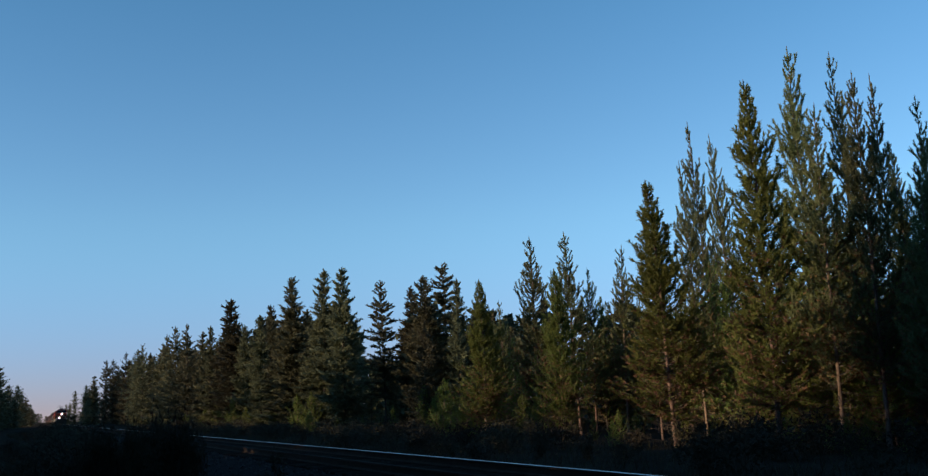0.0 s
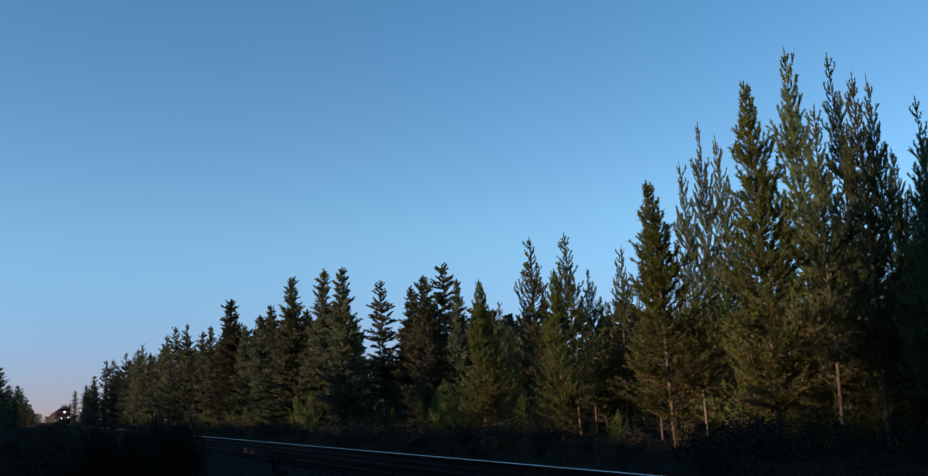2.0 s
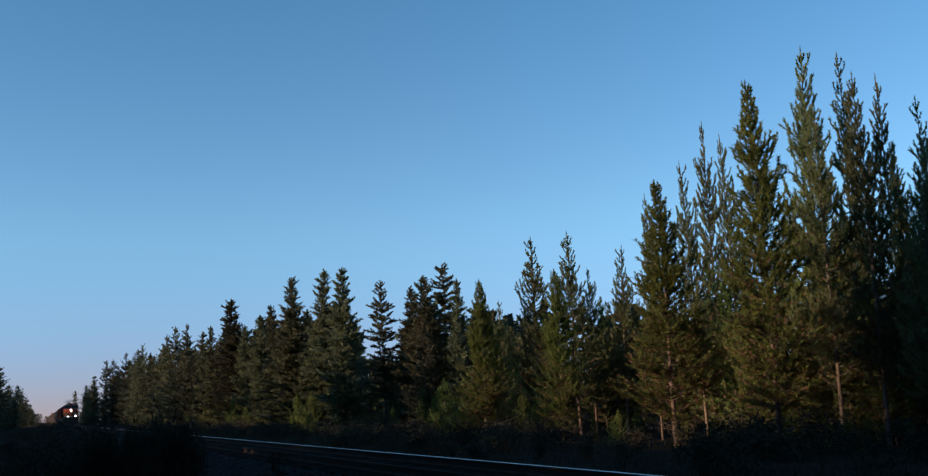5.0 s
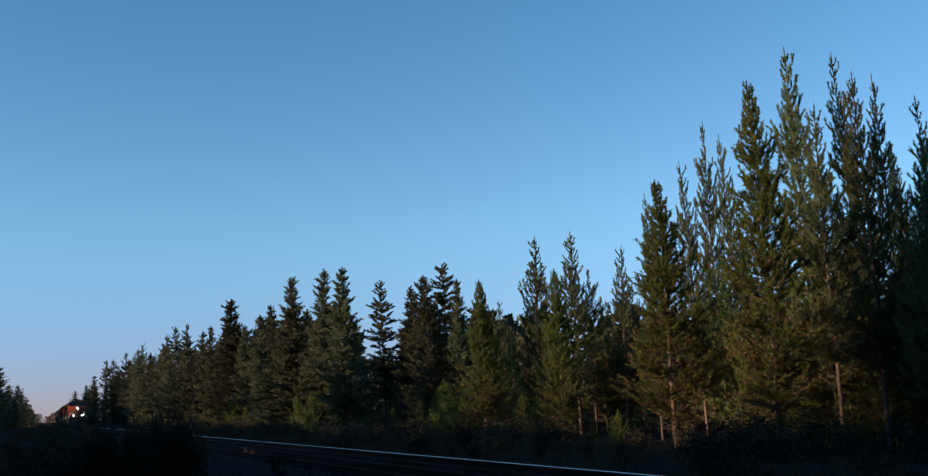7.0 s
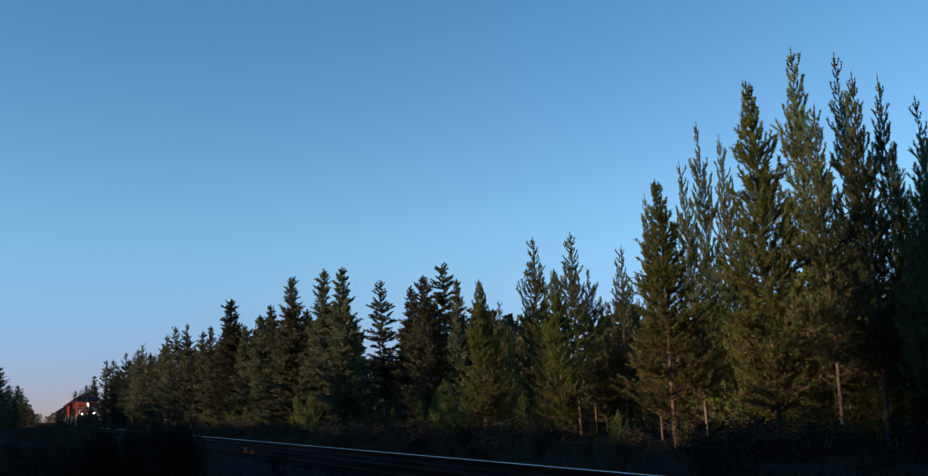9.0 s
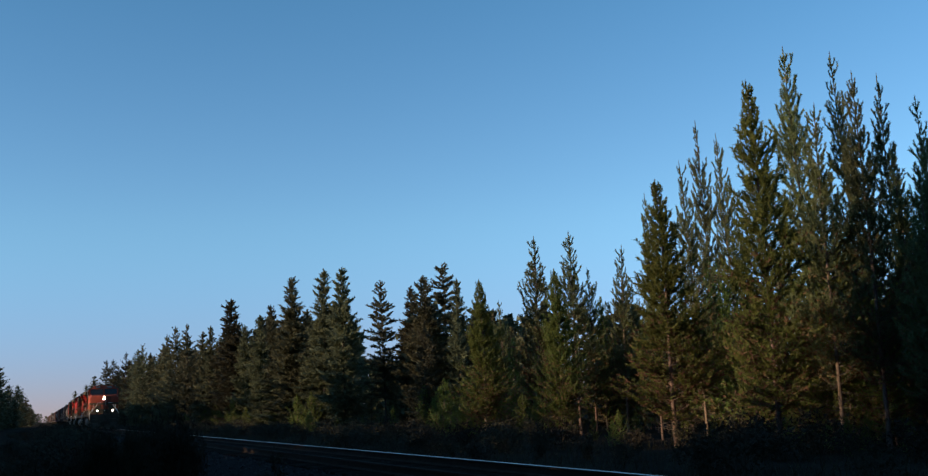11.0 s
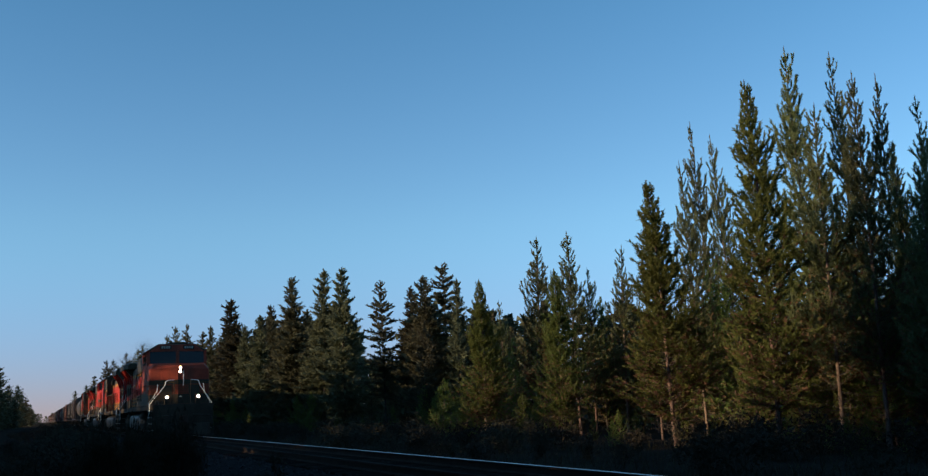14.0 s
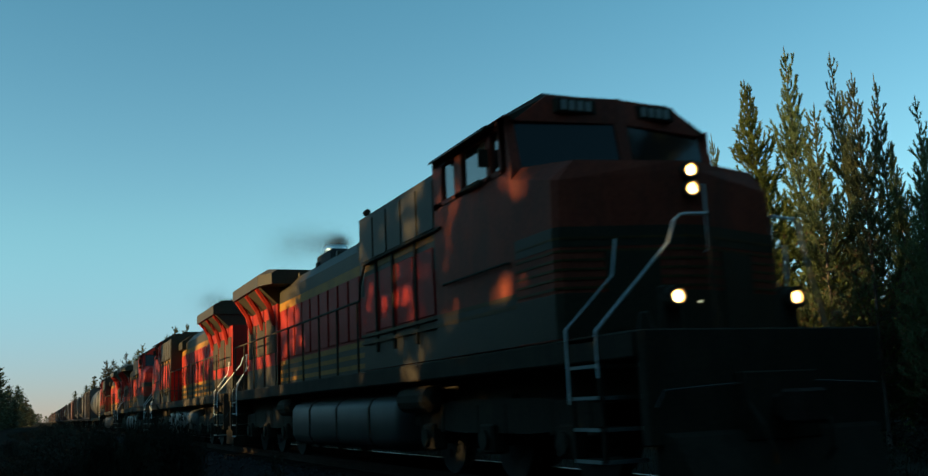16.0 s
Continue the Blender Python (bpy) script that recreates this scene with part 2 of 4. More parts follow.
def build_track():
    y0, y1 = -60.0, 1100.0
    # ballast bank
    prof = [(-3.3, GROUND_Z - 0.1), (-1.75, -0.22), (1.75, -0.22), (3.3, GROUND_Z - 0.1)]
    ys = [y0 + i * 2.0 for i in range(60)] + [y0 + 120 + i * 20 for i in range(53)]
    verts, faces = [], []
    for y in ys:
        for k, (x, z) in enumerate(prof):
            verts.append((TRACK_X + x + 0.12 * noise.noise((y * 0.3, k * 5.0, 0)), y, z + 0.03 * noise.noise((y * 0.7, k * 3.0, 4.0))))
    for i in range(len(ys) - 1):
        for k in range(3):
            faces.append((4 * i + k, 4 * i + k + 1, 4 * i + k + 5, 4 * i + k + 4))
    bed = new("ballast_bed", np_mesh("ballast_bed", verts, faces, BALLAST_BED))
    tagged(bed, "dark crushed-stone ballast bank under the railway track", "ballast", kind="structure")
    # loose stones on the near stretch
    rng = np.random.default_rng(5)
    vs, fs = [], []
    for i in range(7000):
        y = 4 + 56 * rng.random() ** 1.3
        x = rng.uniform(-3.0, 2.6)
        top = -0.22 if abs(x) < 1.75 else -0.22 + (abs(x) - 1.75) / 1.55 * (GROUND_Z + 0.12)
        s = rng.uniform(0.025, 0.05)
        c = np.array((TRACK_X + x, y, top + s * 0.3))
        o = rng.normal(0, 1, (6, 3)) * s * 0.18 + np.array([(1, 0, 0), (-1, 0, 0), (0, 1, 0), (0, -1, 0), (0, 0, 1), (0, 0, -1)]) * s
        b = len(vs)
        vs.extend(c + o)
        fs.extend([(b + p, b + q, b + r) for p, q, r in ((0, 2, 4), (2, 1, 4), (1, 3, 4), (3, 0, 4), (2, 0, 5), (1, 2, 5), (3, 1, 5), (0, 3, 5))])
    tagged(new("ballast_stones", np_mesh("ballast_stones", vs, fs, BALLAST)), "loose grey ballast stones scattered along the track", "gravel", kind="stuff")
    # ties: singly near the camera, joined further off
    track = new("railway_track")
    track.location = (TRACK_X, 0, 0)
    tagged(track, "single railway track of polished steel rails on timber ties", "railway track", kind="structure")
    bm = box(bmesh.new(), -1.3, 1.3, -0.11, 0.11, -0.33, -0.165, 0.012)
    first = part("tie", bm, TIE, track)
    first.location = (0, -8.0, 0)
    for i in range(1, 180):
        o = new("tie", first.data)
        o.parent = track
        o.location = (0.03 * noise.noise((i * 7.3, 0, 0)), -8.0 + i * 0.5, 0)
        o.rotation_euler = (0, 0, radians(1.2 * noise.noise((i * 3.7, 1, 0))))
    bm = bmesh.new()
    for i in range(600):
        box(bm, -1.3, 1.3, 82 + i * 0.75, 82.22 + i * 0.75, -0.33, -0.165)
    tagged(part("far_ties", bm, TIE, track), kind="stuff")
    for side in (-0.755, 0.755):
        prof = [(-0.07, -0.165), (0.07, -0.165), (0.07, -0.15), (0.012, -0.13), (0.012, -0.045), (0.036, -0.035), (0.036, -0.006), (-0.036, -0.006), (-0.036, -0.035), (-0.012, -0.045), (-0.012, -0.13), (-0.07, -0.15)]
        ys = (y0, 20, 60, 150, 400, y1)
        rail = part("rail", loft([[(side + x, y, z) for x, z in prof] for y in ys]), RAIL_SIDE, track)
        head = [(-0.034, -0.0055), (0.034, -0.0055), (0.034, -0.003), (0.025, 0.0), (-0.025, 0.0), (-0.034, -0.003)]
        # the far head mirrors the sky, the near one has its glint coloured away
        part("running_surface", loft([[(side + x, y, z) for x, z in head] for y in ys]), RAIL_TOP if side > 0 else RAIL_NO_GLINT, rail, "polished bright steel rail head" if side > 0 else "rail head coloured dark, without sky glint")


# ---------------------------------------------------------------- trees
def conifer_meshes(name, seed, height, radius, base, whorl, per, upturn, needle, blade, blades, gap, side=1, ragged=0.25, needles=None, droop=0.0, top_sparse=0.0, bare=0.3, lean_by=0.008, seg=5, dead=0, taper=0.75, curl=0.8, candle=False, brown=0.0, leader=True, lost=0.0):
    """Trunk and crown meshes of one conifer. base: where the crown begins, as a share of the height; needle: length of a
    needle spray; gap: the space between sprays along a branch; bare: the inner share of a branch without needles; candle: the
    upper branches stand up like candles; brown: the share of dead sprays low in the crown; lost: the share of branches missing."""
    rng = np.random.default_rng(seed)
    n = 14
    lean = rng.normal(0, lean_by, 2)

    def centre(h):
        f = h / height
        return np.array((lean[0] * height * f * f + 0.04 * math.sin(5 * f + seed), lean[1] * height * f * f + 0.04 * math.cos(4 * f + seed), h))

    r0 = 0.0048 * height + 0.012
    bm = tube([tuple(centre(height * i / n) - np.array((0, 0, 0.25 * (i == 0)))) for i in range(n + 1)], [r0 * (1 - 0.97 * (i / n)) + 0.006 for i in range(n + 1)], 7)
    trunk = bpy.data.meshes.new(name + "_trunk")
    bm.to_mesh(trunk)
    bm.free()
    trunk.materials.append(BARK_DARK if needles is NEEDLES_DARK else BARK)
    trunk.polygons.foreach_set("use_smooth", [True] * len(trunk.polygons))
    limb_v, limb_f = [], []
    pos, way, size, dry = [], [], [], []

    def spine(p, azim, out0, out1, length, thick, k=seg):
        """A branch that leaves at out0 degrees from upright and ends at out1; its points and ways."""
        pts, dirs = [p], []
        for j in range(k):
            a = radians(out0 + (out1 - out0) * (j / max(1, k - 1)) ** curl)
            az = azim + 0.14 * rng.normal()
            d = np.array((math.cos(az) * math.sin(a), math.sin(az) * math.sin(a), math.cos(a)))
            dirs.append(d)
            pts.append(pts[-1] + d * length / k)
        u = np.array((-math.sin(azim), math.cos(azim), 0))
        b = len(limb_v)
        for j, q in enumerate(pts):
            w = thick * (1 - 0.85 * j / k)
            up = np.cross(dirs[min(j, k - 1)], u)
            limb_v.extend((q + u * w, q - u * 0.5 * w + up * 0.87 * w, q - u * 0.5 * w - up * 0.87 * w))
        for j in range(k):
            for e in range(3):
                limb_f.append((b + 3 * j + e, b + 3 * j + (e + 1) % 3, b + 3 * j + 3 + (e + 1) % 3))
                limb_f.append((b + 3 * j + e, b + 3 * j + 3 + (e + 1) % 3, b + 3 * j + 3 + e))
        return pts, dirs

    def twig(p, azim, out0, out1, length, thick, k=3):
        """The way of a short shoot that its needles hide."""
        a = radians((out0 + out1) / 2)
        d = np.array((math.cos(azim) * math.sin(a), math.sin(azim) * math.sin(a), math.cos(a)))
        return [p, p + d * length], [d]

    def dress(pts, dirs, length, start, f=0.0):
        steps = max(2, int(length * (1 - start) / gap * (1 + 0.8 * f * f)))
        small = 1 - 0.45 * max(0.0, f - 0.6) / 0.4
        for s in range(steps + 1):
            t = start + (1 - start) * s / steps
            x = min(t * len(dirs), len(dirs) - 1e-6)
            j = int(x)
            pos.append(pts[j] + (pts[j + 1] - pts[j]) * (x - j)), way.append(dirs[j]), size.append(small * needle * rng.uniform(0.75, 1.2))
            dry.append(rng.random() < brown * max(0.0, 1 - f / 0.45) * (1.3 - 0.6 * t))

    for q in range(dead):
        hh = height * (0.03 + (base + 0.12) * rng.random())
        spine(centre(hh), rng.uniform(0, 6.283), 92 + rng.normal(0, 12), 70 + rng.normal(0, 20), rng.uniform(0.4, 1.3), 0.011, 4)
    h = base * height
    while h < height * 0.965:
        f = (h / height - base) / (1 - base)
        full = radius * (min(1.0, 0.6 + f * 3.2) * (1 - f) ** taper + 0.05)
        count = max(3, int(round(per * (1 - 0.3 * f))))
        if f > 0.55:
            count = max(2, int(round(count * (1 - top_sparse * (f - 0.55) / 0.45))))
        turn = rng.uniform(0, 6.3)
        for c in range(count):
            if rng.random() < lost:
                continue
            azim = turn + 6.283 * c / count + rng.normal(0, 0.3)
            length = max(0.10, full * (1 + ragged * rng.normal()))
            out0 = 80 - 24 * f + rng.normal(0, 7) + droop * (1 - f) * 25
            out1 = max(6, out0 - upturn * (0.75 + 0.5 * f) + rng.normal(0, 8))
            if candle:
                lift = min(1.0, max(0.0, (f - 0.3) / 0.35))
                out0 += lift * (50 + rng.normal(0, 10) - out0)
                out1 += lift * (4 + abs(rng.normal(0, 8)) - out1)
                length *= 1 + 0.3 * lift
            pts, dirs = spine(centre(h + rng.normal(0, whorl * 0.25)), azim, out0, out1, length, 0.006 + 0.010 * length)
            dress(pts, dirs, length, bare if length > 0.5 else 0.12, f)
            if length > 0.45:
                for q in range(int(side * length / 0.4)):
                    t = rng.uniform(0.3, 0.85)
                    j = min(seg - 1, int(t * seg))
                    a2 = azim + rng.choice((-1, 1)) * rng.uniform(0.5, 1.1)
                    l2 = length * rng.uniform(0.22, 0.45)
                    p2, d2 = (spine if l2 > 0.42 else twig)(pts[j], a2, out0 + rng.normal(0, 8), max(6, out1 + rng.normal(0, 10)), l2, 0.005 + 0.006 * l2, min(3, seg))
                    dress(p2, d2, l2, 0.1, f)
        h += whorl * (1 - (0.2 if candle else 0.5) * f) * rng.uniform(0.75, 1.25)
    for q in range(10 if leader else 3):
        dry.append(False)
        pos.append(centre(height * (0.945 + 0.005 * q))), way.append(np.array((0, 0, 1.0))), size.append(needle * (0.8 - 0.04 * q) if leader else needle)
    P, D, S = np.array(pos), np.array(way), np.array(size)
    N = len(P)
    P, D, S = np.repeat(P, blades, 0), np.repeat(D, blades, 0), np.repeat(S, blades)
    k = N * blades
    r = rng.normal(0, 1, (k, 3))
    r -= D * np.sum(r * D, axis=1, keepdims=True)
    r /= np.linalg.norm(r, axis=1, keepdims=True) + 1e-9
    spread = rng.uniform(0.35, 0.85, (k, 1))
    go = D * np.sqrt(1 - spread ** 2) + r * spread
    w = np.cross(go, rng.normal(0, 1, (k, 3)))
    w /= np.linalg.norm(w, axis=1, keepdims=True) + 1e-9
    start = P + D * (gap * rng.uniform(-0.5, 0.5, (k, 1)))
    tip = start + go * S[:, None]
    V = np.concatenate([np.array(limb_v), np.stack([start + w * blade, start - w * blade, tip], 1).reshape(-1, 3)])
    F = np.concatenate([np.array(limb_f), np.arange(3 * k).reshape(-1, 3) + len(limb_v)])
    crown = bpy.data.meshes.new(name + "_crown")
    crown.vertices.add(len(V)), crown.loops.add(3 * len(F)), crown.polygons.add(len(F))
    crown.vertices.foreach_set("co", V.ravel())
    crown.loops.foreach_set("vertex_index", F.ravel())
    crown.polygons.foreach_set("loop_start", np.arange(len(F)) * 3)
    crown.materials.append(needles or NEEDLES), crown.materials.append(BARK_DARK if needles is NEEDLES_DARK else LIMB)
    crown.materials.append(NEEDLES_BROWN)
    crown.polygons.foreach_set("material_index", np.concatenate([np.ones(len(limb_f), int), np.repeat(np.array(dry, int) * 2, blades)]))
    crown.update()
    return trunk, crown, height


TREE_LABELS = {"lodgepole": ("tall slender pine with upturned bushy branches", "pine tree"), "young": ("dense green pine with a full crown down low", "pine tree"), "sapling": ("small young pine at the foot of the forest edge", "pine tree"),
               "fir": ("dark fir with layered level branches and a ragged top", "fir tree"), "far": ("distant dark conifer in the forest edge", "conifer")}


def ground_at(x, y):
    """The height of the ground sheet, near enough to stand things on."""
    rough = noise.noise((x * 0.21, y * 0.21, 3.1)) * 0.16 + noise.noise((x * 0.033, y * 0.033, 7.7)) * 0.3
    return GROUND_Z + rough * min(1, max(0, (abs(x - TRACK_X) - 2.5) / 6)) * min(1, 400 / (1 + math.hypot(x, y)))


def plant(kind, meshes, x, y, height, turn=0.0, group="", wide=1.0):
    """A tree whose top is height above the mean ground."""
    trunk, crown, full = meshes
    root = new({"lodgepole": "pine_tree", "young": "pine_tree", "sapling": "pine_tree", "fir": "fir_tree"}.get(kind, "conifer_tree"))
    z = ground_at(x, y)
    s = (height + GROUND_Z - z) / full
    root.matrix_world = Matrix.LocRotScale((x, y, z), Euler((0, 0, turn)), (s * wide, s * wide, s))
    for nm, me in (("trunk", trunk), ("crown", crown)):
        o = new(nm, me)
        o.parent = root
    label, cat = TREE_LABELS[kind]
    return tagged(root, label, cat, group)


def build_trees():
    lodge = [conifer_meshes("lodgepole", 11 + i, 12.0, 1.25 + 0.2 * (i % 3), 0.17, 0.34, 7, 60, 0.12, 0.016, 8, 0.075, side=1.2, taper=0.95, ragged=0.36, top_sparse=0.1, bare=0.14, dead=60, curl=0.9, needles=NEEDLES_GREY, candle=True, brown=0.45, lost=0.13) for i in range(5)]
    young = [conifer_meshes("dense_pine", 31 + i, 11.0, 1.5, 0.10, 0.25, 8, 52, 0.14, 0.016, 7, 0.085, side=1.2, taper=0.76, ragged=0.3, bare=0.2, dead=40, brown=0.4, lost=0.08) for i in range(3)]
    stand = [conifer_meshes("stand_pine", 131 + i, 9.0, 1.8, 0.08, 0.42, 6, 40, 0.19, 0.030, 6, 0.22, side=0.8, taper=0.8, ragged=0.35, bare=0.25, seg=2, dead=30, brown=0.55, lost=0.1) for i in range(3)]
    small = [conifer_meshes("sapling", 151 + i, 3.0, 0.9, 0.05, 0.28, 6, 40, 0.16, 0.022, 4, 0.13, side=1.0, ragged=0.3, bare=0.25, seg=2) for i in range(2)]
    fir = [conifer_meshes("fir", 51 + i, 12.0, 1.7 + 0.15 * i, 0.05, 0.52, 6, 14, 0.26, 0.070, 5, 0.26, side=0.8, taper=0.72, droop=0.35, ragged=0.4, needles=NEEDLES_DARK, bare=0.25, seg=2, lost=0.14) for i in range(4)]
    skyline = [conifer_meshes("skyline_fir", 251 + i, 12.0, 1.3 + 0.15 * i, 0.05, 0.30, 8, 16, 0.23, 0.040, 6, 0.15, side=1.4, taper=0.70, droop=0.3, ragged=0.38, needles=NEEDLES_DARK, bare=0.15, seg=2, lost=0.2) for i in range(3)]
    tiers = [conifer_meshes("tiered_fir", 271 + i, 12.0, 1.6, 0.25, 0.52, 7, 4, 0.20, 0.040, 6, 0.12, side=2.2, taper=0.65, droop=0.35, ragged=0.35, needles=NEEDLES_DARK, bare=0.25, seg=2, leader=False, lost=0.1) for i in range(2)]
    far = [conifer_meshes("far_conifer", 71 + i, 13.0, 1.8 + 0.25 * i, 0.04, 0.60, 6, 14, 0.42, 0.13, 4, 0.42, side=0.5, taper=0.70, droop=0.3, ragged=0.42, needles=NEEDLES_DARK, seg=1, lost=0.14) for i in range(3)]
    shade = [conifer_meshes("belt_conifer", 91 + i, 10.0, 1.6, 0.06, 0.95, 5, 20, 0.85, 0.30, 2, 0.60, side=0.0, droop=0.3, ragged=0.4, needles=NEEDLES_DARK, seg=1) for i in range(3)]
    grove = {}
    near = {"a": (23.0, 32.9, 10.0), "b": (20.5, 28.5, 9.4), "c": (23.5, 30.7, 10.9), "d": (27.0, 33.8, 13.7), "e": (29.0, 35.0, 13.6), "f": (21.0, 23.8, 11.7), "g": (25.0, 25.9, 14.1),
            "h": (22.0, 22.3, 10.4), "i": (27.0, 25.8, 14.1), "j": (22.5, 21.0, 11.2), "k": (29.0, 26.0, 13.5), "l": (25.0, 21.9, 9.2), "m": (21.5, 18.2, 7.3), "n": (24.0, 19.9, 10.2)}
    for i, (key, (x, y, h)) in enumerate(near.items()):
        dense = key in "bf"
        grove[key] = plant("young" if dense else "lodgepole", young[i % 3] if dense else lodge[i % 5], x, y, h, i * 1.7, "pines at the forest edge", {"a": 0.85, "b": 1.5, "c": 0.85, "d": 0.85, "e": 0.82, "f": 1.15, "h": 1.15, "i": 0.92, "k": 0.88, "m": 1.2}.get(key, 1.0))
    mid = {"o": (26.0, 40.0, 9.0), "p": (25.0, 41.2, 8.1), "q": (24.0, 41.0, 9.9), "r": (21.0, 37.4, 7.4), "s": (23.0, 42.9, 9.9), "t": (25.0, 51.1, 7.6), "u": (20.0, 43.3, 7.7)}
    for i, (key, (x, y, h)) in enumerate(mid.items()):
        grove[key] = plant("young" if key in "ur" else "lodgepole", young[i % 3] if key in "ur" else lodge[(i + 2) % 5], x, y, h, i * 2.1, "pines at the forest edge", {"s": 1.3, "q": 1.3, "r": 1.3, "u": 1.35}.get(key, 1.2))
    firs = [(26.0, 60.0, 10.1), (27.0, 64.6, 11.9), (23.0, 58.7, 10.1), (24.0, 63.8, 10.1), (21.0, 61.3, 10.1), (21.0, 70.7, 12.4), (22.0, 79.6, 13.6),
            (20.0, 83.3, 13.3), (22.0, 100.5, 12.8), (18.0, 86.4, 10.3), (20.0, 103.6, 10.9), (19.0, 106.4, 14.1), (18.0, 114.6, 11.9)]
    for i, (x, y, h) in enumerate(firs):
        plant("fir", tiers[i % 2] if i in (1, 4) else skyline[i % 3], x, y, h, i * 1.3, "firs along the forest edge", 1.0 + 0.12 * (i % 4))
    distant = [(18.0, 133.5, 13.8), (17.0, 137.9, 13.9), (19.0, 164.7, 14.9), (16.0, 173.2, 13.8), (16.0, 209.3, 14.9), (15.0, 255.9, 16.1), (15.5, 238.1, 15.2), (14.0, 290.5, 13.7), (13.0, 317.6, 12.2),
               (12.0, 386.6, 12.5), (-9.0, 260.0, 15.1), (-8.0, 307.0, 12.5), (-6.0, 316.0, 12.7), (-2.5, 383.0, 6.5), (-10.0, 285.0, 12.0), (-7.5, 345.0, 10.0), (-10.5, 262.0, 10.0), (-8.8, 290.0, 9.0), (-7.0, 330.0, 8.0), (-5.2, 360.0, 8.5), (-9.6, 275.0, 8.0), (-9.9, 244.0, 12.5), (-11.2, 252.0, 9.5), (-8.4, 268.0, 9.0), (-7.4, 282.0, 10.5), (-8.2, 236.0, 7.5), (-6.6, 300.0, 8.5)]
    distant += [(-6.5, 411.0, 14.0), (-6.0, 505.0, 13.5), (-4.5, 560.0, 11.0), (-5.4, 450.0, 10.5), (-4.8, 590.0, 10.0), (-3.8, 640.0, 9.5), (-3.2, 700.0, 8.5), (11.5, 430.0, 9.0), (11.0, 470.0, 9.0), (10.5, 520.0, 8.0)]
    for i, (x, y, h) in enumerate(distant):
        plant("far", fir[i % 4] if y < 260 and x > 0 else far[i % 3], x, y, h, i * 1.9, "distant conifers", 1.35 if x < 0 else 1.0)
    # the woods that close the end of the straight
    turn_rng = np.random.default_rng(6)
    for i in range(30):
        plant("far", shade[i % 3], -45 + 3.4 * i + turn_rng.uniform(-1, 1), turn_rng.uniform(1110, 1160), turn_rng.uniform(7, 11), i * 1.1, "distant conifers", 1.6)
    def glade(x, y, h):
        """Lower growth where the wood opens beside the tiered fir."""
        return min(h, 1.6 + 0.05 * y) if 0.312 < x / y < 0.372 else h

    # the stand behind the edge trees, lower than their tops
    rng = np.random.default_rng(8)
    stand_y, stand_h = (10, 20, 30, 36, 45, 60, 80, 110, 150, 250, 400), (7.5, 7.8, 7.2, 6.2, 5.8, 6.7, 9.2, 11.6, 13.0, 13.6, 11.0)
    for i in range(195):
        f = i / 195
        y = 14 + 380 * f ** 1.9
        edge = float(np.interp(y, (0, 40, 130, 250, 400), (21, 21.5, 17.5, 15, 12.5)))
        x = edge + abs(rng.normal(0, 1)) * (5 + y * 0.02) + (2.6 if y < 36 else 0.4)
        h = glade(x, y, float(np.interp(y, stand_y, stand_h)) * rng.uniform(0.82, 1.12))
        if y < 52:
            plant("young", stand[i % 3], x, y, h, rng.uniform(0, 6), "pines at the forest edge")
        elif y < 90:
            plant("fir", fir[i % 4], x, y, h, rng.uniform(0, 6), "firs along the forest edge")
        else:
            plant("far", far[i % 3], x, y, h, rng.uniform(0, 6), "distant conifers")
    for i in range(26):
        x, y = rng.uniform(24, 33), rng.uniform(36, 80)
        plant("fir", shade[i % 3], x, y, glade(x, y, float(np.interp(y, (36, 60, 80), (6.0, 6.8, 8.5))) * rng.uniform(0.85, 1.1)), rng.uniform(0, 6), "firs along the forest edge")
    for i in range(44):
        x, y = rng.uniform(23, 36), rng.uniform(58, 125)
        plant("far", shade[i % 3], x, y, glade(x, y, float(np.interp(y, (58, 90, 125), (8.0, 10.4, 12.4))) * rng.uniform(0.88, 1.08)), rng.uniform(0, 6), "distant conifers", 1.2)
    for i in range(12):
        plant("young", stand[i % 3], rng.uniform(19.4, 21.5), 37 + 1.7 * i + rng.uniform(-0.6, 0.6), rng.uniform(1.4, 2.4), rng.uniform(0, 6), "pines at the forest edge", 1.2)
    for i in range(60):
        y = 15 + 110 * (i / 60) ** 1.4
        x = float(np.interp(y, (0, 40, 130), (20.0, 20.3, 16.8))) + rng.uniform(-1.0, 2.5)
        plant("sapling", small[i % 2], x, y, rng.uniform(0.6, 1.1) if y < 45 or 0.27 < x / y < 0.38 else rng.uniform(1.4, 3.2), rng.uniform(0, 6), "saplings at the forest edge")
    # young growth between the trunks of the tall pines
    for i in range(11):
        plant("young", stand[i % 3], rng.uniform(21.3, 24.5), 21.6 + 0.55 * i + rng.uniform(-0.3, 0.3), rng.uniform(2.6, 5.2), rng.uniform(0, 6), "pines at the forest edge", 1.1)
    # deeper in the wood
    for i in range(34):
        plant("far", shade[i % 3], rng.uniform(31, 48), 6 + 0.9 * i + rng.uniform(-1, 1), rng.uniform(6.0, 8.0), rng.uniform(0, 6), "distant conifers", 1.6)
    for i in range(24):
        plant("far", shade[i % 3], rng.uniform(33, 46), 14 + 2.2 * i + rng.uniform(-1, 1), rng.uniform(6.0, 7.5), rng.uniform(0, 6), "distant conifers", 1.5)
    # the woods on the other side of the line and round behind, mostly unseen, placed to shade the track
    spots = []
    for i in range(60):
        spots.append((-16 - abs(rng.normal(0, 6)), 26 + 5.2 * i + rng.uniform(-2, 2), rng.uniform(6.5, 10.5) + 3.0 * (i > 14)))
